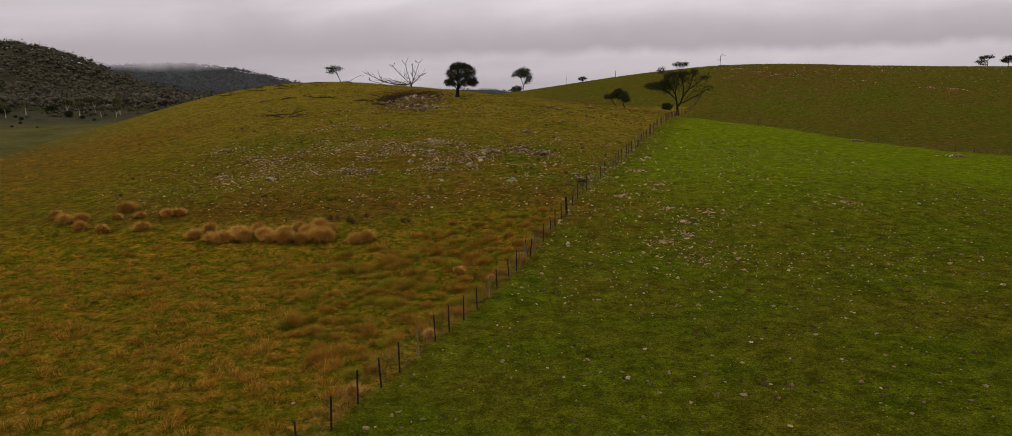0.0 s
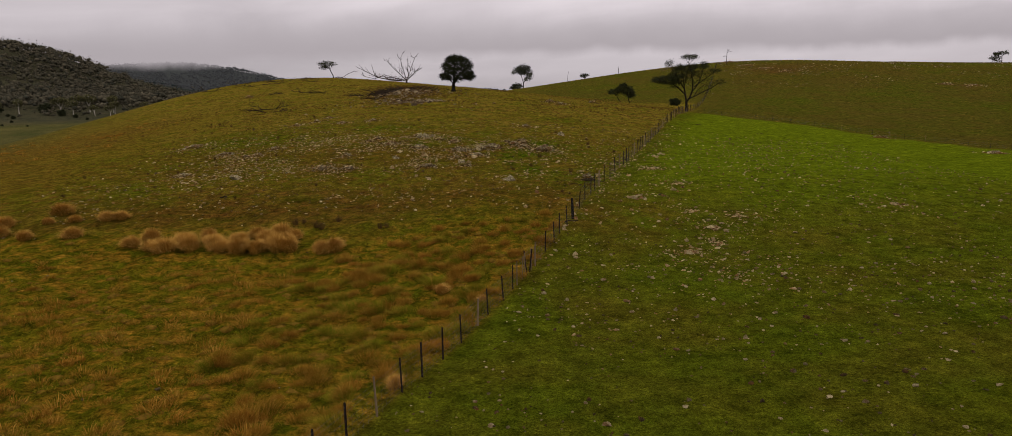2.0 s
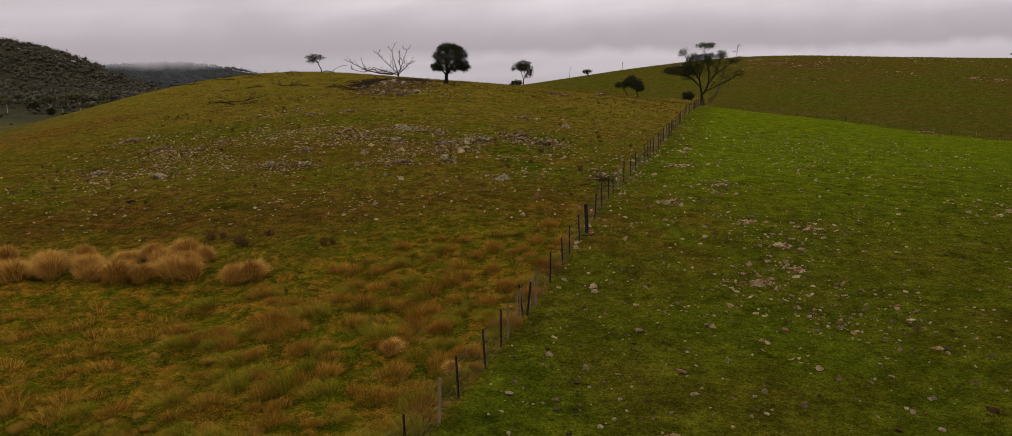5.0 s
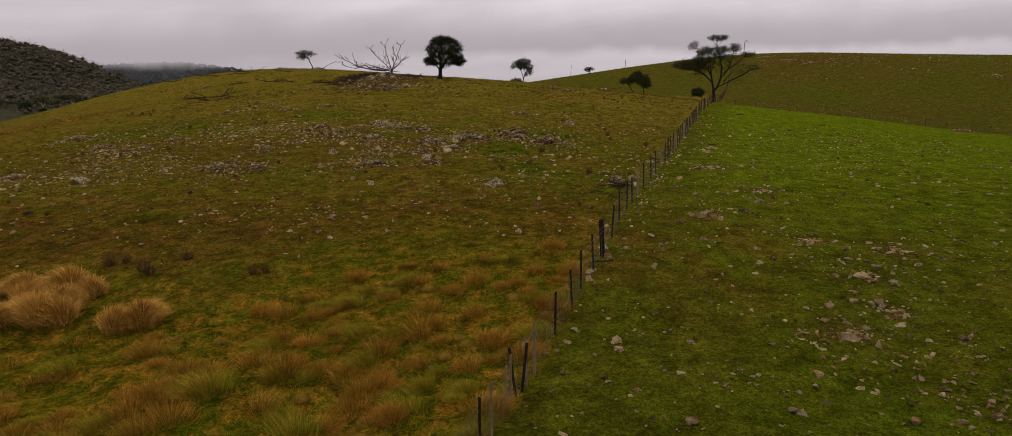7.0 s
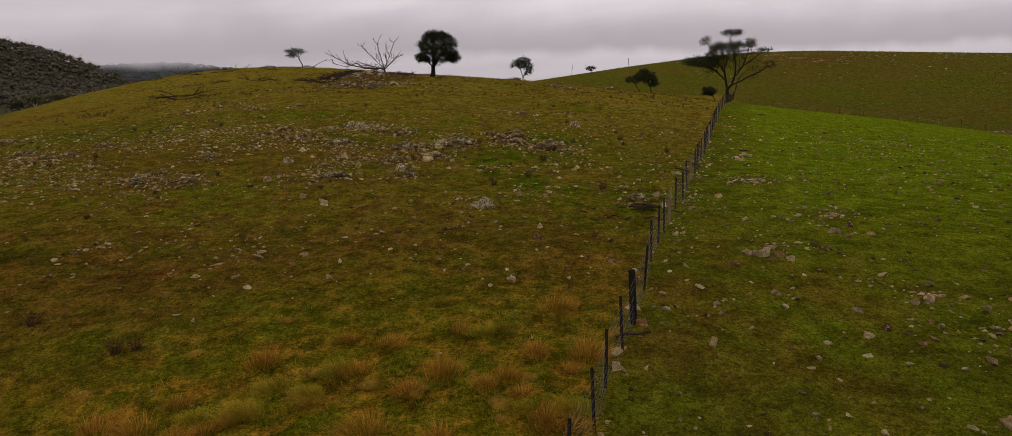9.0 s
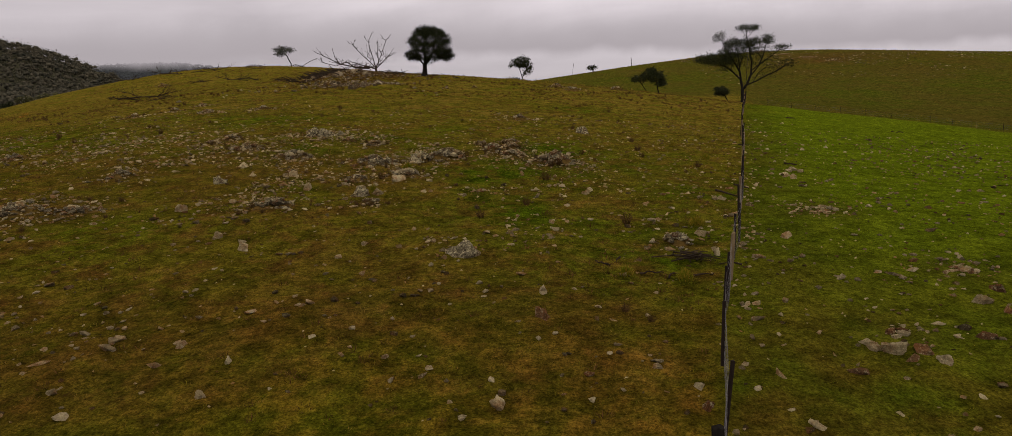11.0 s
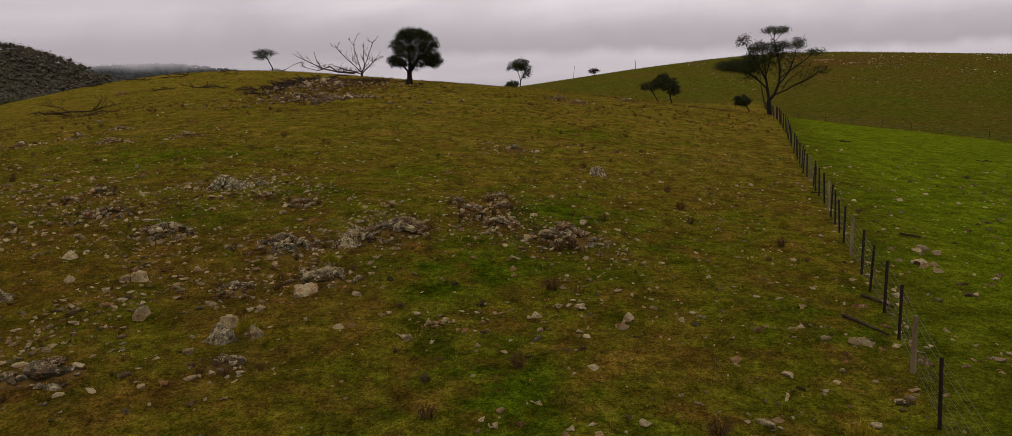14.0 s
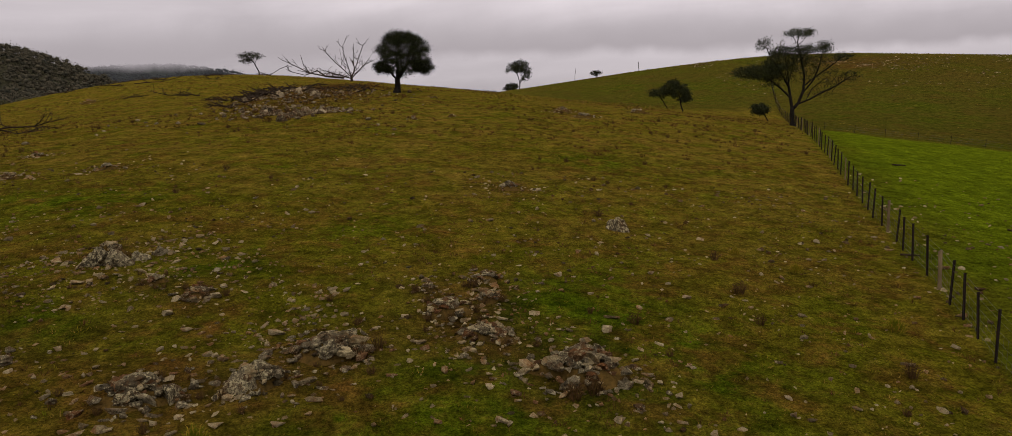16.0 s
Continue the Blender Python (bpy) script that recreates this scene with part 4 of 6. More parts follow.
for x, y, k, turn in ((-306, 565, 0.75, 90), (-285, 572, 0.7, 200), (-352, 570, 0.95, 40), (-378, 560, 0.85, 130), (-398, 552, 1.0, 250), (-318, 585, 1.0, 300), (-266, 590, 0.8, 10), (-340, 590, 1.05, 160), (-420, 565, 0.9, 70), (-296, 540, 0.65, 35), (-372, 528, 0.8, 310), (-331, 552, 0.85, 95), (-410, 535, 0.95, 20), (-312, 548, 0.6, 180), (-275, 556, 0.7, 260), (-388, 520, 0.6, 140)):
    copy_thing(first, Matrix.Translation(spot(x, y, 0.3)) @ Matrix.Rotation(radians(turn), 4, "Z") @ Matrix.Scale(k, 4))
dark = tree("dark_round_tree", (-349, 548), "round dark tree on the valley floor", [[(0, 0, 0), (0, 0, 2)]], [((0, 0, 5), (5.2, 5, 4.2), 260)], 0.9, 0.05, 91, (1,), leaf=LEAF_DARK, per=12, spread=0.8, size=0.5, group="dark trees in the valley")
for x, y, k, turn in ((-332, 540, 0.6, 50), (-392, 555, 0.9, 120), (-330, 536, 0.4, 220), (-366, 530, 0.25, 10), (-300, 430, 0.16, 30), (-268, 405, 0.12, 80), (-322, 470, 0.2, 140), (-345, 505, 0.3, 200), (-290, 500, 0.22, 260), (-376, 480, 0.18, 310), (-310, 520, 0.35, 15)):
    copy_thing(dark, Matrix.Translation(spot(x, y, 0.3)) @ Matrix.Rotation(radians(turn), 4, "Z") @ Matrix.Scale(k, 4))


# ---------------------------------------------------------------- far woods
ICO = bmesh.new()
bmesh.ops.create_icosphere(ICO, subdivisions=1, radius=1.0)
ICO_V = np.array([tuple(v.co) for v in ICO.verts])
ICO_F = np.array([[v.index for v in f.verts] for f in ICO.faces])
ICO.free()


def lumps(centres, radii, seed, jitter=0.28):
    """Many rough lumps as arrays; radii (n, 3)."""
    rng = np.random.default_rng(seed)
    n, k = len(centres), len(ICO_V)
    v = ICO_V[None] * (1 + rng.normal(0, jitter, (n, k, 1)))
    a = rng.uniform(0, 2 * np.pi, n)
    c, s = np.cos(a)[:, None], np.sin(a)[:, None]
    v = v * radii[:, None, :]
    v = np.stack([v[..., 0] * c - v[..., 1] * s, v[..., 0] * s + v[..., 1] * c, v[..., 2]], -1)
    v = v + centres[:, None, :]
    f = ICO_F[None] + (np.arange(n) * k)[:, None, None]
    return v.reshape(-1, 3), f.reshape(-1, 3)


def woods(name, label, boxes, seed, per, spray, leaf, size=0.085, base=0.42):
    rng = np.random.default_rng(seed)
    pts, tall = [], []
    for x0, x1, y0, y1, n, h in boxes:
        x, y = rng.uniform(x0, x1, n), rng.uniform(y0, y1, n)
        k = vnoise(x, y, 60, 3) > 0.12
        x, y = x[k], y[k]
        pts.append(np.stack([x, y, height(x, y)], -1))
        tall.append(h * rng.uniform(0.5, 1.3, len(x)))
    p, s = np.concatenate(pts), np.concatenate(tall)
    q, t = np.repeat(p, per, 0), np.repeat(s, per)
    d = rng.normal(size=q.shape)
    d /= np.linalg.norm(d, axis=1)[:, None]
    d[:, 2] = np.abs(d[:, 2]) * 0.8
    q = q + d * t[:, None] * 0.26 * rng.random((len(t), 1)) ** 0.4 + np.stack([0 * t, 0 * t, base * t], -1)
    v, f = lumps(q, t[:, None] * np.array([[0.15, 0.15, 0.13]]) * rng.uniform(0.6, 1.15, (len(t), 1)), seed + 2, 0.14)
    lv, lf = leaves(q, spray, 1.0, 1.0, seed + 1)
    # sprays break the outline of each crown
    lv = lv.reshape(-1, 4, 3)
    c = np.repeat(q, spray, 0)
    c = c + rng.normal(0, 0.15, c.shape) * np.repeat(t, spray)[:, None]
    lv = (c[:, None, :] + (lv - np.repeat(q, spray, 0)[:, None, :]) * np.repeat(t, spray)[:, None, None] * size).reshape(-1, 3)
    lf = np.concatenate([lf[:, [0, 1, 2]], lf[:, [0, 2, 3]]])
    v, f = np.concatenate([v, lv]), np.concatenate([f, lf + len(v)])
    ob = new(name, mesh_of(name, v, f, leaf, True))
    tagged(ob, label, "woods", kind="stuff")


woods("wooded_hillside", "grey-green gum forest covering the hill across the valley", [(-1100, -380, 650, 1270, 3300, 17), (-780, -330, 800, 1340, 2000, 17), (-1100, -700, 1180, 1340, 900, 16), (-560, -250, 610, 780, 620, 16), (-470, -230, 540, 640, 110, 12), (-470, -220, 470, 560, 26, 8)], 101, 2, 12, LEAF_FAR, 0.058)
woods("distant_forest", "forest on hills under the cloud, coloured blue-grey for haze", [(-1450, -380, 1640, 2080, 5200, 17), (-420, 260, 1950, 2200, 700, 11)], 103, 1, 4, LEAF_HAZED, 0.1, 0.15)


# ---------------------------------------------------------------- fence
def picket_mesh():
    """A steel post with a three-winged section."""
    bm = bmesh.new()
    for a in (90, 210, 330):
        m = Matrix.Rotation(radians(a), 4, "Z") @ Matrix.Translation((0.019, 0, 0.50)) @ Matrix.Diagonal((0.040, 0.012, 1.66, 1))
        bmesh.ops.create_cube(bm, size=1.0, matrix=m)
    return bm_mesh("steel_post", bm, STEEL)


def wood_post_mesh(seed, r, h):
    rng = random.Random(seed)
    bm = bmesh.new()
    bmesh.ops.create_cone(bm, cap_ends=True, segments=9, radius1=r, radius2=r * 0.93, depth=h, matrix=Matrix.Translation((0, 0, h / 2 - 0.25)))
    for v in bm.verts:
        v.co.x += rng.uniform(-0.012, 0.012)
        v.co.y += rng.uniform(-0.012, 0.012)
        if v.co.z > h / 2:
            v.co.z += rng.uniform(-0.03, 0.03)
    return bm_mesh("wooden_post", bm, POST_WOOD)


def strand(points, radius):
    """A wire through the points."""
    p = np.array(points, float)
    return pipe(p, np.full(len(p), radius), 3)


STEEL_POST = picket_mesh()
WOOD_POSTS = [wood_post_mesh(k, r, h) for k, r, h in ((1, 0.050, 1.55), (2, 0.056, 1.5), (3, 0.045, 1.45))]
STAKE = wood_post_mesh(4, 0.033, 1.6)
STRAINER = wood_post_mesh(5, 0.085, 1.62)
STRAINER.materials[0] = BARK_DARK


def build_fence():
    fence = thing("boundary_fence", spot(float(fence_x(32)), 32), "wire fence on dark steel pickets and weathered posts dividing the paddocks", "fence")
    o = fence.location
    rows = [(y, "s") for y in (12.6, 14.4, 16.2, 17.9, 19.7, 21.4, 23.2, 24.95, 26.6, 28.15)] + [(29.9, "t")]
    rows += [(y, "s") for y in (31.6, 33.0, 34.8, 36.7)] + [(38.5, "w"), (40.0, "s"), (41.95, "s"), (43.5, "s")]
    rows += [(44.25, "t"), (45.0, "t"), (45.5, "t"), (45.85, "l"), (46.15, "r"), (46.6, "t"), (47.05, "w"), (47.3, "t")]
    rows += [(y, "s") for y in (49.27, 50.87, 52.32, 54.1)] + [(55.5, "b")] + [(y, "s") for y in (57.3, 59.66, 61.9, 63.05)]
    rows += [(64.5, "w"), (66.3, "s"), (68.2, "s"), (70.7, "s"), (72.9, "w"), (74.55, "s"), (76.25, "s"), (77.95, "s"), (79.66, "s"), (81.68, "w")]
    rows += [(83.4, "s"), (84.8, "s"), (86.0, "s"), (87.2, "s"), (88.55, "w"), (90.0, "s"), (91.9, "s"), (93.15, "s"), (94.4, "s"), (95.7, "w"), (96.8, "s"), (98.6, "s"), (100.2, "s")]
    y, k = 101.8, 0
    while y < 150:
        rows.append((y, "w" if k % 5 == 4 else "s"))
        y, k = y + 1.58, k + 1
    while y < 276:
        rows.append((y, "s"))
        y += 2.6
    rng = random.Random(4)
    knots = []
    for y, sort in rows:
        x = float(fence_x(y)) + rng.uniform(-0.05, 0.05)
        g = spot(x, y)
        knots.append(g)
        tilt = Matrix.Rotation(radians(rng.gauss(0, 1.6)), 4, "Y") @ Matrix.Rotation(radians(rng.gauss(0, 1.6)), 4, "X") @ Matrix.Rotation(rng.uniform(0, 6), 4, "Z")
        if sort == "l":
            tilt = Matrix.Rotation(radians(-6), 4, "Y")
        if sort == "r":
            tilt = Matrix.Rotation(radians(7), 4, "Y")
        me = {"s": STEEL_POST, "l": STEEL_POST, "r": STEEL_POST, "t": STAKE, "w": WOOD_POSTS[int(y * 7) % 3] if y < 97 else STAKE, "b": STRAINER}[sort]
        part("wooden_post" if sort in "wt" else "strainer_post" if sort == "b" else "steel_post", me, fence, Matrix.Translation(g - o) @ tilt @ Matrix.Scale(rng.uniform(0.95, 1.03), 4))
    for h in (0.14, 0.32, 0.52, 0.76, 1.02, 1.2):
        v, f = strand([tuple(p - o + Vector((0.03, 0, h))) for p in knots], 0.0028)
        part("wire", mesh_of("wire", v, f, WIRE), fence)
    vs, fs, n = [], [], 0
    for a, b in zip(knots, knots[1:]):
        if a.y > 104:
            break
        k = max(1, round((b - a).length / 0.3))
        for i in range(k):
            p = a.lerp(b, i / k) - o
            v, f = strand([(p.x + 0.03, p.y, p.z + 0.02), (p.x + 0.03, p.y, p.z + 0.78)], 0.0022)
            vs.append(v)
            fs.append(f + n)
            n += len(v)
    part("netting", mesh_of("netting", np.concatenate(vs), np.concatenate(fs), WIRE), fence)
    # the fence along the top of the green paddock
    top = thing("paddock_fence", spot(40, 151), "low wire fence on thin stakes along the paddock's upper edge", "fence")
    o, knots = top.location, []
    x = 41.0
    while x < 118:
        y = float(np.interp(x, EDGE_X, EDGE_Y)) + 0.8
        slope = abs(float(np.interp(x + 0.5, EDGE_X, EDGE_Y)) - float(np.interp(x - 0.5, EDGE_X, EDGE_Y)))
        g = spot(x + rng.uniform(-0.1, 0.1), y)
        knots.append(g)
        me = STAKE if rng.random() < 0.25 else STEEL_POST
        part("wooden_post" if me is not STEEL_POST else "steel_post", me, top, Matrix.Translation(g - o) @ Matrix.Rotation(radians(rng.gauss(0, 3)), 4, "Y") @ Matrix.Scale(0.72, 4))
        x += 3.2 / math.hypot(1, slope)
    for h in (0.25, 0.5, 0.75):
        v, f = strand([tuple(p - o + Vector((0, 0, h))) for p in knots], 0.004)
        part("wire", mesh_of("wire", v, f, WIRE), top)


build_fence()


# ---------------------------------------------------------------- rocks
def rock_mesh(seed, flat, n=16, bevel=0.012):
    """An angular broken rock, one metre across."""
    rng = random.Random(seed)
    bm = bmesh.new()
    for _ in range(n):
        d = Vector((rng.gauss(0, 1), rng.gauss(0, 1), rng.gauss(0, 1))).normalized() * rng.uniform(0.40, 0.58)
        d.y *= rng.uniform(0.6, 1.0)
        d.z = math.copysign(abs(d.z) ** 0.6, d.z) * flat * 0.7
        bm.verts.new(d)
    bmesh.ops.convex_hull(bm, input=bm.verts[:])
    bmesh.ops.delete(bm, geom=[v for v in bm.verts if not v.link_faces], context="VERTS")
    if n > 20:
        bmesh.ops.subdivide_edges(bm, edges=bm.edges[:], cuts=2, use_grid_fill=True)
        bmesh.ops.triangulate(bm, faces=bm.faces[:])
        off = Vector((seed, 0, 0))
        for v in bm.verts:
            # bedding ledges and broken facets
            ledge = 0.03 * math.sin(v.co.z * 26 + 5 * noise.noise(v.co * 2 + off))
            v.co += v.co.normalized() * (noise.noise(v.co * 3.5 + off) * 0.10 + noise.noise(v.co * 11.0 + off) * 0.07 + ledge)
    bmesh.ops.recalc_face_normals(bm, faces=bm.faces[:])
    return bm_mesh("rock", bm, STONE_LARGE)


def strew(centres, radii, seed, tilt=0.25):
    """Many angular flat stones as arrays; radii (n, 3)."""
    rng = np.random.default_rng(seed)
    vs, fs, total = [], [], 0
    pick = rng.integers(0, len(SLABS), len(centres))
    for k, me in enumerate(SLABS):
        c, r = centres[pick == k], radii[pick == k]
        if not len(c):
            continue
        base = np.array([tuple(v.co) for v in me.vertices])
        base[:, 2] /= np.abs(base[:, 2]).max()
        base[:, :2] /= 0.5
        tris = np.array([p.vertices[:] for p in me.polygons if len(p.vertices) == 3])
        v = base[None] * (1 + rng.normal(0, 0.08, (len(c), len(base), 1))) * r[:, None, :]
        a = rng.uniform(0, 2 * np.pi, (len(c), 1))
        v = np.stack([v[..., 0] * np.cos(a) - v[..., 1] * np.sin(a), v[..., 0] * np.sin(a) + v[..., 1] * np.cos(a), v[..., 2]], -1)
        v[..., 2] += v[..., 0] * rng.normal(0, tilt, (len(c), 1)) + v[..., 1] * rng.normal(0, tilt, (len(c), 1))
        vs.append((v + c[:, None, :]).reshape(-1, 3))
        fs.append((tris[None] + (np.arange(len(c)) * len(base))[:, None, None]).reshape(-1, 3) + total)
        total += len(c) * len(base)
    return np.concatenate(vs), np.concatenate(fs)


ROCKS = [rock_mesh(k, f, n) for k, f, n in ((1, 0.85, 24), (2, 0.7, 22), (3, 0.95, 26), (4, 0.8, 22), (5, 0.6, 24), (6, 0.9, 28), (7, 0.75, 21), (8, 0.65, 23))]
SLABS = [rock_mesh(k, f, n) for k, f, n in ((11, 0.45, 11), (12, 0.38, 10), (13, 0.55, 11), (14, 0.42, 10), (15, 0.62, 11), (16, 0.36, 12), (17, 0.75, 10), (18, 0.5, 12))]


def placed(x, y, w, h, seed, sink=0.15, pool=None, tilt=12):
    """A rock's mesh and pose; w and h are its breadth and height."""
    rng = random.Random(seed)
    me = (pool or ROCKS)[rng.randrange(len(pool or ROCKS))]
    tall = max(v.co.z for v in me.vertices)
    m = Matrix.Translation(spot(x, y, sink * h)) @ Matrix.Rotation(radians(rng.gauss(0, tilt)), 4, "Y") @ Matrix.Rotation(radians(rng.gauss(0, tilt)), 4, "X") @ Matrix.Rotation(rng.uniform(0, 6.3), 4, "Z")
    return me, m @ Matrix.Diagonal((w, w * rng.uniform(0.7, 1.0), h / tall, 1))


BOULDERS = [(0.7, 66.75, 1.1, 0.62), (8.4, 69.1, 0.7, 0.24), (8.2, 66.8, 0.5, 0.25), (-6.2, 67.7, 0.5, 0.35), (-10.0, 72.1, 0.75, 0.3),
            (-10.3, 76.4, 0.85, 0.45), (-9.4, 88.1, 1.15, 0.9), (-8.65, 87.9, 1.0, 0.65), (-8.3, 88.7, 0.55, 0.42), (-8.0, 89.3, 0.5, 0.4)]
BOULDERS += [(-3.7, 73.9, 0.85, 0.45), (-3.9, 74.8, 0.6, 0.32), (-2.7, 76.7, 0.9, 0.35), (-6.2, 75.4, 0.5, 0.4), (-7.5, 77.9, 0.48, 0.35), (-3.1, 74.2, 0.6, 0.3), (-10.3, 79.4, 0.5, 0.3), (16.7, 82.5, 0.6, 0.15), (15.8, 80.6, 0.5, 0.18), (7.3, 94.0, 1.05, 0.6), (-23.6, 70.1, 1.7, 0.45), (4.4, 48.9, 0.42, 0.26), (4.3, 54.1, 0.6, 0.14), (5.1, 56.3, 0.7, 0.16),
             (11.1, 68.7, 0.55, 0.2), (10.9, 64.6, 0.32, 0.22), (5.4, 84.2, 0.34, 0.24), (5.35, 81.3, 0.36, 0.26), (-2.3, 81.0, 1.0, 0.62), (-3.6, 80.5, 0.5, 0.42), (-3.95, 80.4, 0.45, 0.4), (-0.75, 83.1, 0.8, 0.5)]
PALE_MESHES = {}
for me in ROCKS + SLABS:
    PALE_MESHES[me.name] = me.copy()
    PALE_MESHES[me.name].materials[0] = STONE_PALE
CRUST_MESHES = {}
for me in ROCKS + SLABS:
    CRUST_MESHES[me.name] = me.copy()
    CRUST_MESHES[me.name].materials[0] = STONE_CRUST
for i, (x, y, w, h) in enumerate(BOULDERS):
    me, m = placed(x, y, w * 1.05, h * 0.95, 200 + i, 0.2, ROCKS if h > 0.25 else SLABS)
    ob = new("boulder", CRUST_MESHES[me.name] if h > 0.4 else me if h > 0.25 and y > 80 else PALE_MESHES[me.name])
    ob.matrix_basis = m
    tagged(ob, "grey lichen-spotted boulder bedded in the turf" if h > 0.25 else "flat grey stone slab lying on the turf", "rock", "boulders")

RUST_MESHES = {}
for me in ROCKS + SLABS:
    RUST_MESHES[me.name] = me.copy()
    RUST_MESHES[me.name].materials[0] = STONE_RUST


def earth_mesh(seed, x, y, b, h):
    """A low uneven mound of brown earth and roots that lies on the turf."""
    rng = np.random.default_rng(seed)
    rings, spokes = 6, 18
    a = np.arange(spokes) * 2 * np.pi / spokes
    edge = 0.42 * b * (1 + 0.22 * np.sin(2 * a + seed) + 0.15 * np.sin(3 * a + 2 * seed) + rng.normal(0, 0.06, spokes))
    v = [(0, 0, h)]
    for k in range(1, rings + 1):
        q = k / rings
        for e, w in zip(edge, a):
            v.append((q * e * math.cos(w), 0.75 * q * e * math.sin(w), h * (1 - q * q) ** 1.3 * (1 + rng.normal(0, 0.14)) - 0.05 * q))
    v = np.array(v)
    v[:, 2] += height(x + v[:, 0], y + v[:, 1]) - float(height(x, y))
    f = []
    for k in range(rings):
        for i in range(spokes):
            j = (i + 1) % spokes
            lo, hi = 1 + (k - 1) * spokes, 1 + k * spokes
            f += [(0, hi + i, hi + j)] if k == 0 else [(lo + i, hi + i, hi + j), (lo + i, hi + j, lo + j)]
    return mesh_of("earth", v, f, SOIL)


def outcrop(i, x, y, b, n, h):
    rng = random.Random(300 + i)
    tall = h > 0.26
    ob = thing("rock_outcrop", spot(x, y), "cluster of broken lichened and rust-brown rocks breaking through the turf" if tall else "scatter of flat grey stones lying together on the turf", "rocks", "rock outcrops")
    inv = Matrix.Translation(-ob.location)
    mound = 0.5 * h if tall else 0.0
    if tall:
        part("earth", earth_mesh(i, x, y, b, mound), ob, label="bare brown earth between the rocks")
    strike, dip = rng.uniform(-0.7, 0.7), rng.uniform(18, 42)
    near = y < 112
    many = round(n * (5.2 if tall and near else 3.4))
    for k in range(many):
        core = tall and k < max(4, round(0.5 * n))
        r = abs(rng.gauss(0, 0.27 if core else 0.45)) * b * 0.9
        a = rng.uniform(0, 6.3)
        px, py = x + r * math.cos(a), y + 0.75 * r * math.sin(a)
        q = min(r / (0.5 * b), 1)
        lift = mound * (1 - q * q) ** 1.3
        if core:
            w = min(h, 0.8) * rng.uniform(0.45, 1.0) * (1.1 - 0.4 * q)
            me = ROCKS[rng.randrange(len(ROCKS))]
            size = (w * rng.uniform(0.9, 1.35), w * rng.uniform(0.6, 0.9), w * rng.uniform(0.55, 0.95))
        else:
            w = (0.09 + 0.18 * rng.random() ** 2.0) * b ** 0.4 * (1.25 - 0.4 * q) * (1.0 if tall else 0.8)
            me = (SLABS if rng.random() < 0.65 else ROCKS)[rng.randrange(8)]
            size = (w * rng.uniform(0.9, 1.5), w * rng.uniform(0.7, 1.1), w * rng.uniform(0.6, 1.1))
        me = rng.choice((me, me, me, PALE_MESHES[me.name], CRUST_MESHES[me.name], RUST_MESHES[me.name]) if tall else (PALE_MESHES[me.name], PALE_MESHES[me.name], RUST_MESHES[me.name]))
        lean = rng.gauss(dip, 14) * (1 if tall and q < 0.9 else 0.25)
        m = Matrix.Translation(spot(px, py, -lift - 0.12 * size[2])) @ Matrix.Rotation(strike + rng.gauss(0, 0.5), 4, "Z") @ Matrix.Rotation(radians(lean), 4, "X") @ Matrix.Rotation(radians(rng.gauss(0, 9)), 4, "Y") @ Matrix.Diagonal((*size, 1))
        part("rock", me, ob, inv @ m)


for i, row in enumerate(OUTCROPS):
    outcrop(i, *row)

# the heap of stones and old timber on the brow
HEAP_MESHES = {}
for me in ROCKS + SLABS:
    HEAP_MESHES[me.name] = me.copy()
    HEAP_MESHES[me.name].materials[0] = STONE_HEAP
heap = thing("stone_heap", spot(-16.0, 136.0), "heap of cleared grey stones and rotten timber on the brow", "rock heap")
rng = random.Random(77)
inv = Matrix.Translation(-heap.location)
for k in range(295):
    t = rng.random()
    cx, cy = (-12.3, 126.4) if t < 0.24 else (-17.0, 128.2) if t < 0.46 else (-18.5, 139.5) if t < 0.85 else (-17.0, 152.0)
    sx, sy = (1.5, 2.2) if t < 0.24 else (1.9, 2.6) if t < 0.46 else (2.5, 4.0) if t < 0.85 else (3.5, 6.0)
    x, y = rng.gauss(cx, sx), rng.gauss(cy, sy)
    w = rng.uniform(0.25, 0.75) * (1.9 if rng.random() < 0.14 else 1)
    me, m = placed(x, y, w, w * rng.uniform(0.25, 0.6), k + 900, 0.1, SLABS if rng.random() < 0.8 else ROCKS, 28)
    part("rock", HEAP_MESHES[me.name], heap, inv @ m)
for k in range(230):
    near = rng.random() < 0.65
    x, y = (rng.gauss(-21.6, 1.5), rng.gauss(142.0, 2.4)) if near else (rng.gauss(-19.0, 4.0), rng.gauss(160.0, 6.0))
    a, ln = rng.choice((0.2, 3.0)) + rng.gauss(0, 0.8), rng.uniform(0.6, 2.4)
    g = spot(x, y) - heap.location
    p = [(g.x, g.y, g.z + 0.2), (g.x + 0.5 * ln * math.cos(a), g.y + 0.5 * ln * math.sin(a), g.z + 0.35 + rng.uniform(0, 0.3)), (g.x + ln * math.cos(a), g.y + ln * math.sin(a), g.z + 0.3 + rng.uniform(0, 0.7))]
    v, f = pipe(np.array(p), np.array([1.0, 0.7, 0.35]) * rng.uniform(0.035, 0.11), 5)
    part("limb", mesh_of("limb", v, f, BARK_DEAD), heap, label="dark rotten limb")


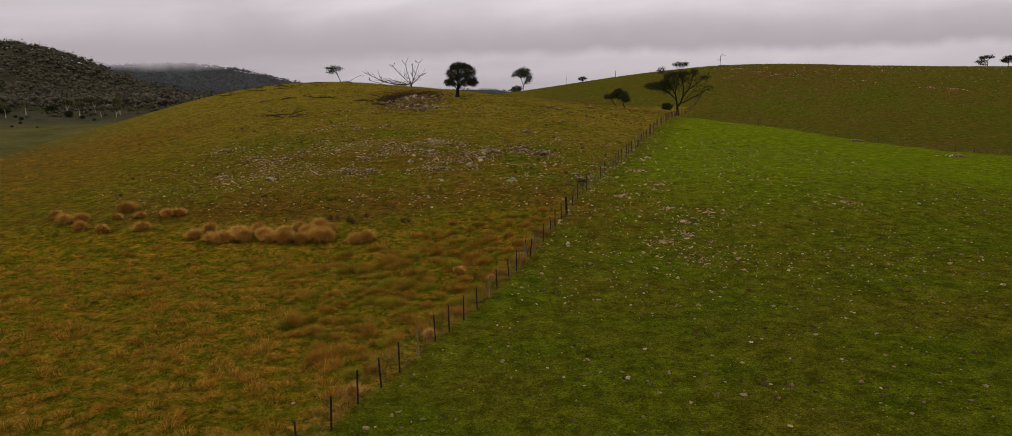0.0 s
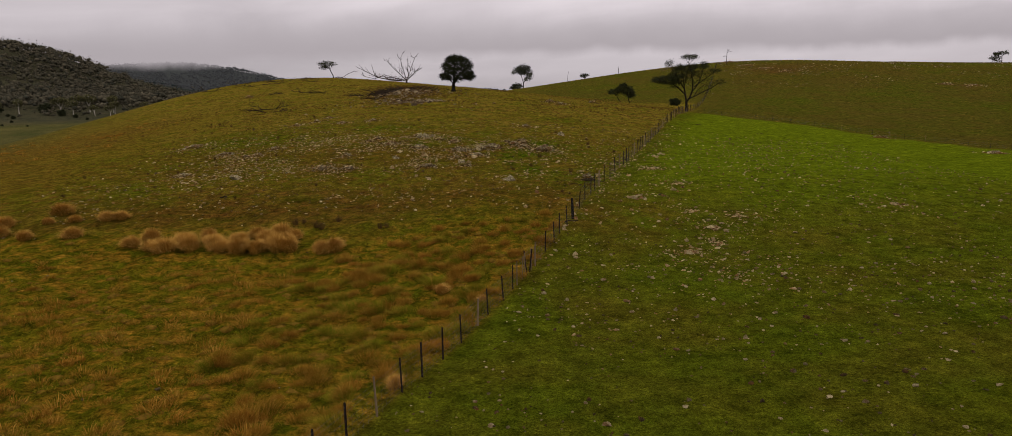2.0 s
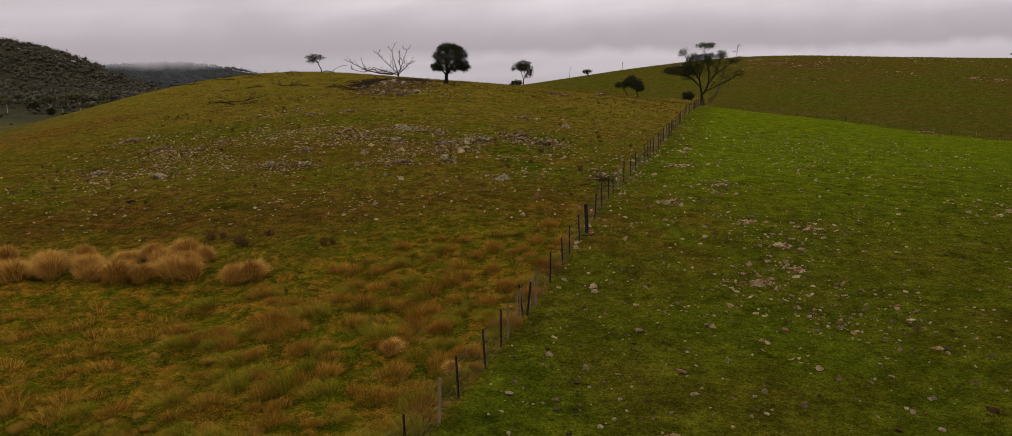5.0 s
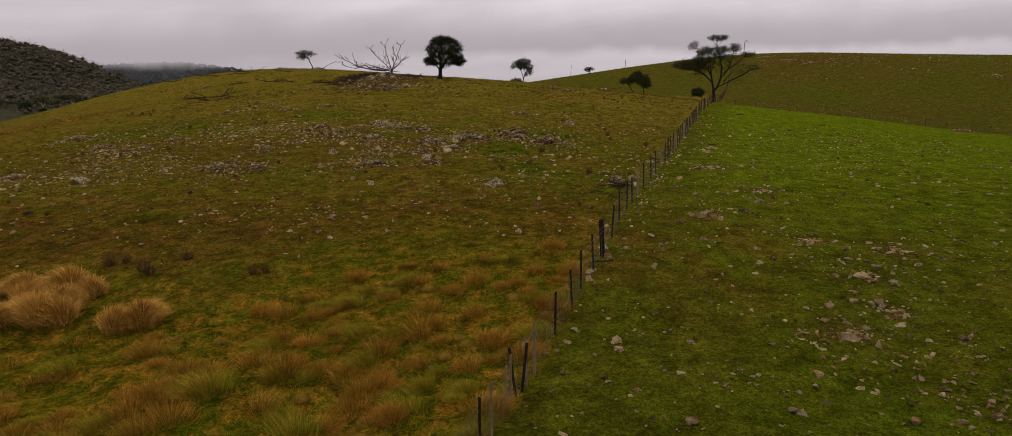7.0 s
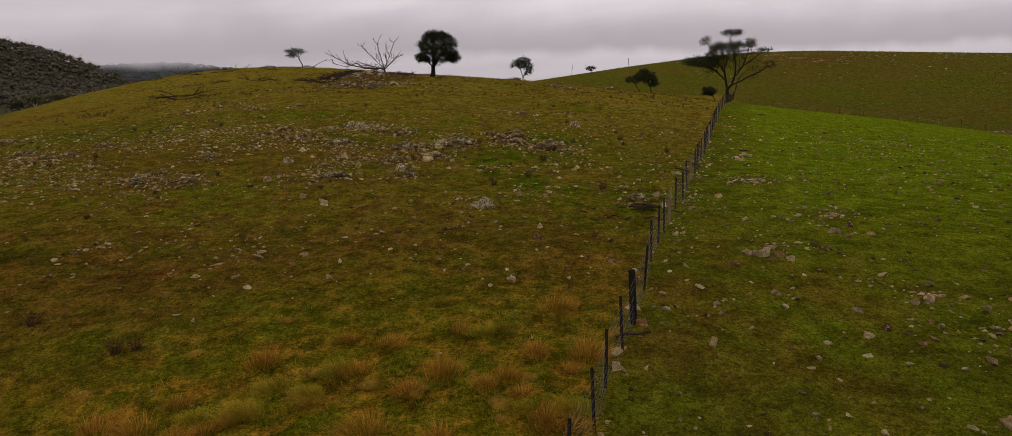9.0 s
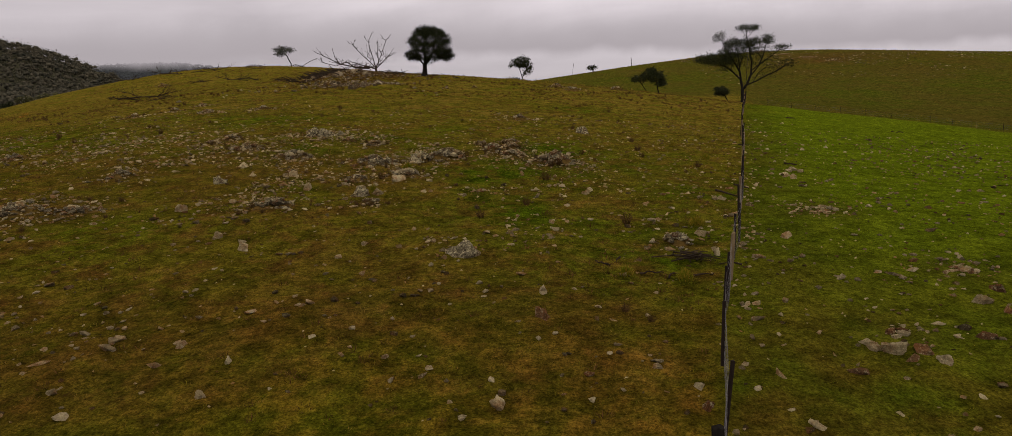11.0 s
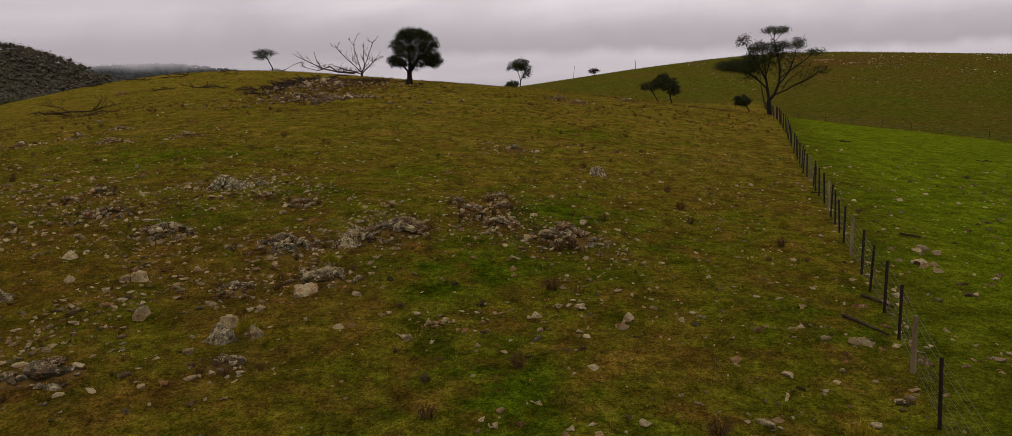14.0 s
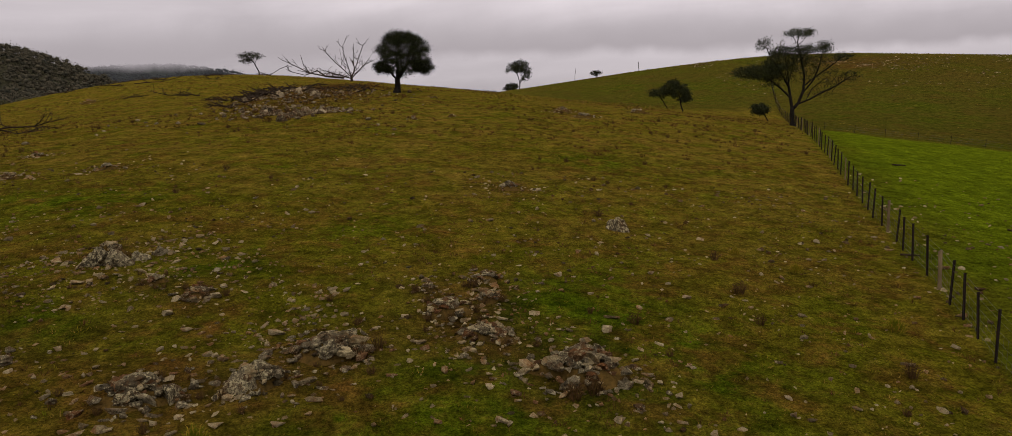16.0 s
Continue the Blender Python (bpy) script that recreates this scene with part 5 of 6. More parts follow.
# ---------------------------------------------------------------- loose stones
def stone_density(x, y):
    """Loose stones per square metre, about."""
    left = x < fence_x(y)
    off = x - fence_x(y)
    patch = 1.3 * smooth(0.52, 0.78, vnoise(x, y, 2.6, 31)) + 0.6 * smooth(0.5, 0.8, vnoise(x, y, 7.0, 32))
    belt = smooth(58, 66, y) * smooth(96, 86, y) * (0.25 + 0.75 * smooth(8, -3, x)) * smooth(-40, -18, x)
    d = np.where(left, 0.24 * smooth(56, 62, y) * smooth(104, 92, y) + (1.9 + 1.5 * smooth(2, -4, x) * smooth(68, 74, y)) * belt * patch, 0.0)
    for cx, cy, b, n, h in OUTCROPS:
        d = d + (2.4 if h > 0.26 else 1.5) * np.exp(-((x - cx) ** 2 + (y - cy) ** 2) / (0.8 * b * b + 0.4))
    trail = np.interp(y, (30, 44, 49, 51.5, 54, 57, 61, 70, 80), (12, 12, 11.6, 13.2, 14.2, 13.2, 12.2, 13.5, 16))
    right = 0.12 + (0.4 + patch) * (1.45 * np.exp(-((x - trail) / (1.3 + 3.4 * smooth(51, 46, y))) ** 2) * smooth(36, 45, y) * smooth(70, 60, y) + 0.22 * np.exp(-((off - 9) / 7) ** 2) * smooth(40, 50, y) * smooth(84, 70, y))
    right = right + 2.6 * np.exp(-((off - 0.25) / 0.35) ** 2) * smooth(60, 66, y) * smooth(84, 74, y) + 0.5 * np.exp(-((off - 0.6) / 0.8) ** 2) * smooth(48, 56, y)
    d = d + np.where(left, 0.0, right)
    ridge = 0.12 * smooth(235, 262, y + 0.1 * vnoise(x, y, 20, 4)) * smooth(300, 280, y) * smooth(60, 90, x) * smooth(150, 120, x)
    return d * smooth(150, 105, y) + 0.05 * smooth(100, 110, y) * smooth(150, 140, y) * left + ridge


def scatter(n, x0, x1, y0, y1, density, most, seed):
    rng = np.random.default_rng(seed)
    x, y = rng.uniform(x0, x1, n), rng.uniform(y0, y1, n)
    k = rng.random(n) * most < density(x, y)
    return x[k], y[k]


# single stones that stand out on the turf: x, y, breadth
STONES_LOW = [(4.36, 48.36, 0.4), (10.03, 60.33, 0.63), (10.57, 60.31, 0.53), (9.61, 60.68, 0.32), (13.44, 56.85, 0.54), (7.2, 57.68, 0.28), (11.03, 56.11, 0.42), (10.6, 54.67, 0.31), (11.27, 55.06, 0.31), (11.76, 54.33, 0.29), (9.45, 54.3, 0.25), (8.92, 53.63, 0.27), (10.15, 53.74, 0.29), (8.54, 53.2, 0.2), (11.07, 48.87, 0.57), (11.37, 48.81, 0.39), (11.67, 48.87, 0.25), (11.86, 48.44, 0.47), (10.08, 48.3, 0.24), (11.55, 49.82, 0.34), (13.3, 51.33, 0.62), (13.77, 53.49, 0.54), (13.98, 53.09, 0.44), (14.61, 52.91, 0.49), (12.5, 51.43, 0.36), (11.57, 51.0, 0.43), (10.77, 50.91, 0.27), (9.74, 50.08, 0.23), (9.71, 49.07, 0.24), (10.01, 48.49, 0.2)]
STONES_MID = [(9.99, 47.88, 0.27), (10.31, 47.66, 0.23), (6.5, 49.73, 0.17), (7.97, 50.99, 0.2), (8.55, 51.41, 0.17), (8.97, 50.79, 0.22), (5.47, 50.34, 0.2), (6.65, 47.53, 0.18), (5.77, 48.02, 0.15), (11.32, 49.18, 0.36), (11.86, 49.68, 0.3), (13.09, 49.66, 0.35), (13.59, 50.64, 0.45), (13.24, 50.23, 0.4), (12.03, 58.09, 0.25), (9.28, 57.11, 0.26), (9.13, 56.31, 0.32), (7.67, 56.73, 0.2), (8.92, 59.76, 0.26), (5.12, 55.38, 0.5), (4.94, 55.77, 0.3), (4.12, 53.27, 0.38), (4.3, 53.15, 0.34), (3.4, 50.79, 0.17), (2.9, 48.91, 0.22)]
STONES_BELT = [(2.8, 62.16, 0.51), (4.97, 59.7, 0.34), (3.56, 59.58, 0.25), (5.54, 58.93, 0.33), (-3.83, 60.37, 0.25), (-5.19, 61.23, 0.3), (-1.52, 60.5, 0.24), (-2.33, 61.21, 0.19), (-1.52, 61.64, 0.22), (-0.32, 59.58, 0.25), (0.89, 58.68, 0.16), (1.64, 59.5, 0.22), (1.78, 58.64, 0.44), (3.53, 58.71, 0.18), (3.0, 58.9, 0.13), (6.64, 59.69, 0.23), (5.51, 58.18, 0.34), (7.73, 62.62, 0.24), (9.64, 60.47, 0.39), (8.78, 59.4, 0.39), (10.17, 59.99, 0.51), (10.73, 59.83, 0.36), (7.19, 57.65, 0.34), (6.38, 57.19, 0.18), (9.22, 57.18, 0.33), (7.62, 56.7, 0.18), (7.91, 56.74, 0.15), (13.57, 62.95, 0.52), (13.86, 62.36, 0.39), (12.34, 60.99, 0.53)]
STONES_HIGH = [(14.54, 63.74, 0.42), (11.22, 69.03, 0.38), (10.82, 64.69, 0.24), (-8.26, 59.63, 0.3), (-6.92, 59.66, 0.16), (-3.9, 59.07, 0.32), (-2.65, 59.28, 0.17), (-5.14, 59.35, 0.18), (6.6, 58.77, 0.19), (8.04, 62.9, 0.28), (8.36, 62.21, 0.17), (8.72, 60.16, 0.19), (10.62, 58.51, 0.21), (8.83, 57.97, 0.17), (-6.51, 68.5, 0.37), (-7.44, 68.97, 0.47), (8.35, 67.31, 0.3)]
STONES_HILL = [(-9.27, 77.62, 0.42), (-7.89, 77.87, 0.49), (-6.26, 77.36, 0.42), (-4.78, 76.16, 0.45), (-7.84, 78.41, 0.42), (5.52, 75.41, 0.40), (5.30, 74.95, 0.36), (0.35, 74.05, 0.31), (1.91, 73.92, 0.26), (2.65, 74.15, 0.18), (4.2, 74.49, 0.24), (4.41, 74.46, 0.24), (-1.3, 74.64, 0.28), (11.8, 76.6, 0.46), (10.4, 74.14, 0.39), (10.65, 74.18, 0.45), (11.74, 75.35, 0.3), (11.25, 74.03, 0.31), (13.45, 79.5, 0.24), (16.92, 82.66, 0.50), (17.18, 82.22, 0.43), (15.89, 80.99, 0.54), (16.21, 80.82, 0.41), (15.99, 80.21, 0.44), (4.46, 76.11, 0.32), (7.36, 75.73, 0.21), (11.8, 80.93, 0.37), (9.51, 74.94, 0.27), (21.28, 91.82, 0.54)]


def loose_stones():
    rng = np.random.default_rng(8)
    for i, (sx, sy, w) in enumerate(STONES_LOW + STONES_MID + STONES_BELT + STONES_HIGH + STONES_HILL):
        pick = random.Random(i)
        block = w > 0.24 and pick.random() < 0.4
        me, m = placed(sx, sy, w * 1.05, w * pick.uniform(0.4, 0.6) if block else w * pick.uniform(0.26, 0.42), i + 40, 0.2, ROCKS if block else SLABS, 9)
        kind = pick.random()
        ob = new("field_stone", RUST_MESHES[me.name] if kind < 0.16 else PALE_MESHES[me.name])
        ob.matrix_basis = m
        tagged(ob, "rust-brown field stone bedded in the turf" if kind < 0.16 else "pale grey field stone bedded in the turf", "stone", "loose field stones")
    x, y = scatter(66000, -40, 30, 36, 110, stone_density, 4.6, 9)
    s = np.clip(np.exp(rng.normal(-2.28, 0.5, len(x))), 0.05, 0.27)
    # the larger ones near the line of flight are things of their own
    big = np.where((s > 0.13) & (x > -16) & (x < 20) & (y > 46) & (y < 95))[0][:170]
    rest = np.setdiff1d(np.arange(len(x)), big)
    for i in big:
        me, m = placed(float(x[i]), float(y[i]), float(s[i]) * 1.15, float(s[i]) * 0.4, int(i), 0.2, SLABS, 9)
        ob = new("field_stone", PALE_MESHES[me.name] if i % 3 else me)
        ob.matrix_basis = m
        tagged(ob, "flat grey field stone lying on the turf", "stone", "loose field stones")
    x, y, s = x[rest], y[rest], s[rest]
    c = np.stack([x, y, height(x, y) + 0.10 * s], -1)
    r = np.stack([s * rng.uniform(0.5, 0.9, len(s)), s * rng.uniform(0.4, 0.7, len(s)), s * rng.uniform(0.18, 0.38, len(s))], -1)
    v, f = strew(c, r, 12, 0.14)
    tagged(new("loose_stones", mesh_of("loose_stones", v, f, STONE)), "many small grey stones strewn over the turf", "stones", kind="stuff")
    x, y = scatter(2600, -30, -4, 114, 150, lambda a, b: np.exp(-((a + 18) / 4) ** 2 - ((b - 138) / 6) ** 2) + 0.9 * np.exp(-((a + 14.5) / 4) ** 2 - ((b - 127) / 2.5) ** 2) + 0.03, 1.0, 18)
    s = rng.uniform(0.1, 0.34, len(x))
    v, f = lumps(np.stack([x, y, height(x, y) + 0.1], -1), np.stack([s, s * 0.7, s * 0.4], -1) * 0.8, 24, 0.3)
    tagged(new("heap_rubble", mesh_of("heap_rubble", v, f, STONE_RIDGE)), "broken grey rubble strewn round the stone heap", "stones", kind="stuff")
    x, y = scatter(6500, 60, 230, 205, 305, lambda a, b: smooth(0.35, 0.8, vnoise(a, b, 9, 6)) * smooth(205, 250, b), 1.0, 19)
    s = rng.uniform(0.12, 0.42, len(x))
    v, f = lumps(np.stack([x, y, height(x, y)], -1), np.stack([s, s * 0.8, s * 0.4], -1) * 0.8, 20, 0.2)
    tagged(new("ridge_stones", mesh_of("ridge_stones", v, f, STONE_RIDGE)), "grey stones strewn below the far ridge", "stones", kind="stuff")

    def clod_density(a, b):
        return np.where(a > fence_x(b) + 0.3, 0.5 + 1.1 * smooth(0.4, 0.8, vnoise(a, b, 3.0, 41)), np.where(b > 58, 0.4 + 0.5 * smooth(0.4, 0.8, vnoise(a, b, 2.0, 42)), 0.04))
    x, y = scatter(21000, -34, 46, 16, 104, clod_density, 1.6, 21)
    s = np.clip(np.exp(rng.normal(-2.85, 0.42, len(x))), 0.025, 0.15)
    c = np.stack([x, y, height(x, y) + 0.2 * s], -1)
    r = np.stack([s * rng.uniform(0.7, 1.2, len(s)), s * rng.uniform(0.6, 1.0, len(s)), s * rng.uniform(0.35, 0.7, len(s))], -1)
    v, f = lumps(c, r, 22, 0.28)
    tagged(new("clods", mesh_of("clods", v, f, CLOD)), "small dark clods and droppings strewn over the grazed turf", "clods", kind="stuff")


# ---------------------------------------------------------------- grasses
def blades(x, y, per, radius, length, width, seed, splay=0.8, lean=(0.0, 0.0), z=None, rise=0.0, bend=0.0, short=False):
    """Bent blades in tufts; radius, length and width are per tuft or single. Returns arrays."""
    rng = np.random.default_rng(seed)
    n = len(x)
    one = np.ones(n)
    radius, length, width = np.repeat(radius * one, per), np.repeat(length * one, per), np.repeat(width * one, per)
    a = rng.uniform(0, 2 * np.pi, n * per)
    q = np.sqrt(rng.random(n * per))
    ox, oy = np.cos(a) * q, np.sin(a) * q
    bx, by = np.repeat(x, per) + ox * radius, np.repeat(y, per) + oy * radius
    bz = np.repeat(height(x, y) if z is None else z, per) - 0.02 + 0.9 * np.repeat(rise * one, per) * np.sqrt(1 - q * q)
    ln = length * rng.uniform(0.6, 1.2, n * per) * (1 - 0.55 * q * q)
    dx = ox * splay + rng.normal(0, 0.25, n * per) + lean[0]
    dy = oy * splay + rng.normal(0, 0.25, n * per) + lean[1]
    t = rng.uniform(0, 2 * np.pi, n * per)
    wx, wy = np.cos(t) * width, np.sin(t) * width
    b = np.stack([bx, by, bz], -1)
    side = np.stack([wx, wy, 0 * wx], -1)
    mid = b + np.stack([dx * 0.4 * ln, dy * 0.4 * ln, (0.62 - 0.32 * bend) * ln], -1)
    end = b + np.stack([dx * 0.95 * ln, dy * 0.95 * ln, (0.95 - 0.55 * bend - 0.35 * np.minimum(np.hypot(dx, dy), 1.6)) * ln], -1)
    if short:
        return np.stack([b - side * 1.3, b + side * 1.3, end], 1).reshape(-1, 3), np.arange(n * per * 3).reshape(-1, 3)
    v = np.stack([b - side, b + side, mid + side * 0.8, mid - side * 0.8, end], 1).reshape(-1, 3)
    i = (np.arange(n * per) * 5)[:, None]
    f = np.concatenate([i + np.array([[0, 1, 2]]), i + np.array([[0, 2, 3]]), i + np.array([[3, 2, 4]])])
    return v, f


def lawn(name, label, n, x0, x1, y0, y1, density, per, radius, length, width, material, seed, splay=0.8, lean=(0, 0), dome=0.0):
    x, y = scatter(n, x0, x1, y0, y1, density, 1.0, seed)
    k = np.random.default_rng(seed + 1).uniform(0.6, 1.35, len(x))
    v, f = blades(x, y, per, radius * k, length * k, width, seed + 2, splay, lean, rise=dome * length * k, bend=0.75 if dome else 0.0, short=not dome)
    ob = tagged(new(name, mesh_of(name, v, f, material)), label, "grass", kind="stuff")
    if dome:
        r = radius * k
        dv, df = lumps(np.stack([x, y, height(x, y) - 0.05], -1), np.stack([r * 0.75, r * 0.65, dome * length * k + 0.03], -1), seed + 3, 0.14)
        part("thatch", mesh_of("thatch", dv, df, THATCH, True), ob, label="matted brown thatch of the tussocks")["kind"] = "stuff"
    return ob


def rank(x, y):
    return (x < fence_x(y) - 0.2) * smooth(53, 45, y - 6 * smooth(-10, -3, x) + 6 * (vnoise(x, y, 7, 52) - 0.5))


def cushion(x, y, z, size, per, seed, width, dome, length, upright, wind=(0.0, 0.0)):
    """Tufts grown as fine hair over a low dome; dome: its height, upright: how far the hair stands up. Returns arrays."""
    rng = np.random.default_rng(seed)
    n, m = len(x), len(x) * per
    k = np.repeat(size, per)
    a = rng.uniform(0, 2 * np.pi, m)
    q = rng.random(m) ** 0.55
    wave = 1 + 0.22 * np.sin(2 * a + np.repeat(rng.uniform(0, 6, n), per)) + 0.12 * np.sin(5 * a + np.repeat(rng.uniform(0, 6, n), per))
    lump = 1 + 0.25 * np.sin(3 * a + np.repeat(rng.uniform(0, 6, n), per)) * q
    root = np.stack([np.cos(a) * q * wave * 0.42, np.sin(a) * q * wave * 0.42, dome * np.sqrt(np.maximum(1 - q ** 2.2, 0)) * lump], -1)
    way = np.stack([np.cos(a) * q, np.sin(a) * q, 0.5 + 0 * a], -1)
    way /= np.linalg.norm(way, axis=1)[:, None]
    sway = np.repeat(rng.normal(0, 0.22, (n, 2)), per, 0) + np.array([wind])
    way = way + np.concatenate([sway + rng.normal(0, 0.22, (m, 2)), (upright + rng.normal(0, 0.2, m))[:, None]], 1)
    way /= np.linalg.norm(way, axis=1)[:, None]
    ln = (length * rng.uniform(0.45, 1.25, m))[:, None]
    flow = np.concatenate([sway * 0.5 + way[:, :2] * 0.35, np.full((m, 1), -0.42)], 1)
    mid = root + way * ln * 0.55
    tip = mid + (way + flow) * ln * 0.5
    base = np.stack([np.repeat(x, per), np.repeat(y, per), np.repeat(z, per) - 0.03], -1)
    t = rng.uniform(0, 2 * np.pi, m)
    side = np.stack([np.cos(t), np.sin(t), 0 * t], -1) * width
    root, mid, tip = (base + p * k[:, None] for p in (root, mid, tip))
    v = np.stack([root - side, root + side, mid + side * 0.8, mid - side * 0.8, tip], 1).reshape(-1, 3)
    i = (np.arange(m) * 5)[:, None]
    f = np.concatenate([i + np.array([[0, 1, 2]]), i + np.array([[0, 2, 3]]), i + np.array([[3, 2, 4]])])
    return v, f


ORIGIN = (np.zeros(1), np.zeros(1), np.zeros(1), np.ones(1))


def rust_density(x, y):
    return rank(x, y) * (0.4 + 0.6 * smooth(-18, -9, x)) * (0.34 + 0.66 * smooth(0.34, 0.60, vnoise(x, y, 3.3, 51))) * (0.5 + 0.5 * np.maximum(smooth(0.3, 0.55, vnoise(x, y, 9.0, 50)), smooth(-10, -5, x) * smooth(38, 44, y)))


def rust_tussocks():
    """Tussocks of rank dry grass: those beside the line of flight one by one, the rest as one growth."""
    x, y = scatter(4700, -42, 12, 14, 68, rust_density, 1.0, 131)
    size = np.random.default_rng(132).uniform(0.6, 1.35, len(x))
    order = np.argsort(np.abs(x + 3) * 0.9 + np.maximum(np.abs(y - 44) - 12, 0))
    near, rest = order[:285], order[285:]
    kinds = []
    for k in range(8):
        v, f = cushion(*ORIGIN, 480, 180 + k, 0.0048, 0.12, 0.40, 0.8, (0.16 * (k % 3 - 1), -0.05))
        kinds.append(mesh_of("dry_tussock", v, f, BLADE_DRY if k % 3 else BLADE_RANK))
    pick = random.Random(133)
    for i in near:
        k, s = pick.randrange(8), float(size[i])
        ob = new("dry_tussock", kinds[k])
        ob.matrix_basis = Matrix.Translation(spot(float(x[i]), float(y[i]))) @ Matrix.Rotation(pick.gauss(0, 0.6), 4, "Z") @ Matrix.Diagonal((s * pick.uniform(0.6, 1.05), s * pick.uniform(0.6, 1.0), s * pick.uniform(0.65, 1.1), 1))
        tagged(ob, "rust-brown tussock of rank dry grass" if k % 3 else "yellow-green tussock of rank grass", "grass tussock", "dry tussocks beside the fence")
    x, y, size = x[rest], y[rest], size[rest]
    v, f = cushion(x, y, height(x, y), 0.85 * size, 95, 134, 0.0085, 0.12, 0.36, 0.8, (0.06, -0.05))
    tagged(new("rank_tussocks", mesh_of("rank_tussocks", v, f, BLADE_DRY)), "rust-brown and yellow tussocks of rank dry grass", "grass", kind="stuff")


def grasses():
    rust_tussocks()
    lawn("low_tussocks", "yellow-green mounds of rank grass", 3000, -44, 12, 14, 66, lambda x, y: rank(x, y) * 0.5, 50, 0.38, 0.22, 0.007, BLADE_RANK, 133, 1.05, (0.3, -0.1), 0.5)
    lawn("rank_grass", "green and yellow grass between the tussocks", 15000, -44, 12, 14, 66, lambda x, y: rank(x, y) * 0.95, 20, 0.30, 0.17, 0.007, BLADE_RANK, 135, 0.7)
    lawn("dead_herbs", "small dark brown dead herbs in the grazed turf", 9000, -46, 24, 58, 150, lambda x, y: (x < fence_x(y) - 0.3) * (0.15 + 0.85 * smooth(0.35, 0.75, vnoise(x, y, 5.0, 63))), 16, 0.11, 0.17, 0.010, BLADE_BROWN, 137, 0.9)
    lawn("heap_litter", "brown brushwood litter and dead bracken round the stone heap", 6000, -34, -6, 120, 195, lambda x, y: np.exp(-((x + 17) / 4.5) ** 2 - ((y - 140) / 12) ** 2) + 0.7 * np.exp(-((x + 23) / 6) ** 2 - ((y - 175) / 18) ** 2), 14, 0.3, 0.4, 0.022, BLADE_BROWN, 156, 1.1)
    lawn("straw_tufts", "pale straw flecks of dead grass on the hill", 11000, -60, 40, 66, 230, lambda x, y: (x < fence_x(y) - 0.3) * (0.1 + 0.9 * smooth(0.4, 0.75, vnoise(x, y, 4.0, 66))), 12, 0.14, 0.13, 0.012, BLADE_HILL, 143, 1.0)
    lawn("brow_herbs", "dark dead herbs scattered over the brow", 8000, -75, 40, 110, 240, lambda x, y: (x < fence_x(y) - 0.3) * (0.1 + 0.9 * smooth(0.4, 0.75, vnoise(x, y, 8.0, 67))), 14, 0.16, 0.26, 0.022, BLADE_BROWN, 144, 0.8)
    lawn("paddock_tufts", "darker green tufts standing in the grazed paddock", 9000, -8, 60, 14, 130, lambda x, y: (x > fence_x(y) + 0.3) * (0.1 + 0.7 * smooth(0.4, 0.7, vnoise(x, y, 3.0, 64))), 14, 0.13, 0.10, 0.010, BLADE_DEEP, 139, 0.9)
    lawn("hill_grass", "short olive and brown tufts of grazed hill grass", 22000, -36, 20, 56, 112, lambda x, y: (x < fence_x(y)) * (0.2 + 0.8 * vnoise(x, y, 1.2, 55)), 10, 0.13, 0.10, 0.0055, BLADE_HILL, 141, 0.7)
    lawn("paddock_grass", "short green grazed grass of the sown paddock", 20000, -8, 44, 14, 100, lambda x, y: (x > fence_x(y)) * (0.2 + 0.8 * vnoise(x, y, 1.4, 57)), 8, 0.15, 0.07, 0.006, BLADE_GREEN, 145, 0.8)
    lawn("brow_grass", "coarse olive tufts over the brow of the hill", 9000, -75, 36, 108, 245, lambda x, y: (x < fence_x(y)) * smooth(0.25, 0.75, vnoise(x, y, 4.0, 58)), 9, 0.3, 0.17, 0.026, BLADE_HILL, 147, 1.0)
    lawn("ridge_grass", "coarse brown tufts on the far hillside", 7000, 0, 200, 110, 310, lambda x, y: (1 - cover(x, y)[0]) * ((x > fence_x(y)) | (y > 176)) * smooth(0.3, 0.75, vnoise(x, y, 7.0, 59)), 8, 0.4, 0.22, 0.036, BLADE_HILL, 149, 1.0)
    lawn("saddle_tussocks", "orange-brown tussocks along the saddle", 260, 2, 40, 150, 182, lambda x, y: np.exp(-((y - 164 - 0.3 * (x - 20)) / 6.0) ** 2), 40, 0.5, 0.5, 0.03, BLADE_HILL, 151, 0.9)
    lawn("skyline_tussocks", "tan tussocks on the shoulder of the hill", 420, -110, -40, 70, 150, lambda x, y: smooth(-42, -60, x + 0.12 * (y - 60)) * vnoise(x, y, 8, 3), 40, 0.5, 0.5, 0.03, BLADE_DRY, 155, 0.9)


# the pale tussocks along the wet line, each a thing: x, y, breadth
def tussock_mesh(seed):
    v, f = cushion(*ORIGIN, 2300, seed, 0.0045, 0.36, 0.46, 0.30, (0.42 * (seed % 3 - 1) + 0.1, 0.1))
    dv, df = lumps(np.zeros((1, 3)), np.array([[0.38, 0.37, 0.38]]), seed, 0.05)
    me = mesh_of("tussock", np.concatenate([v, dv]), np.concatenate([f, df + len(v)]), BLADE_STRAW)
    me.materials.append(THATCH)
    me.polygons.foreach_set("material_index", np.array([0] * len(f) + [1] * len(df), dtype=np.int32))
    return me


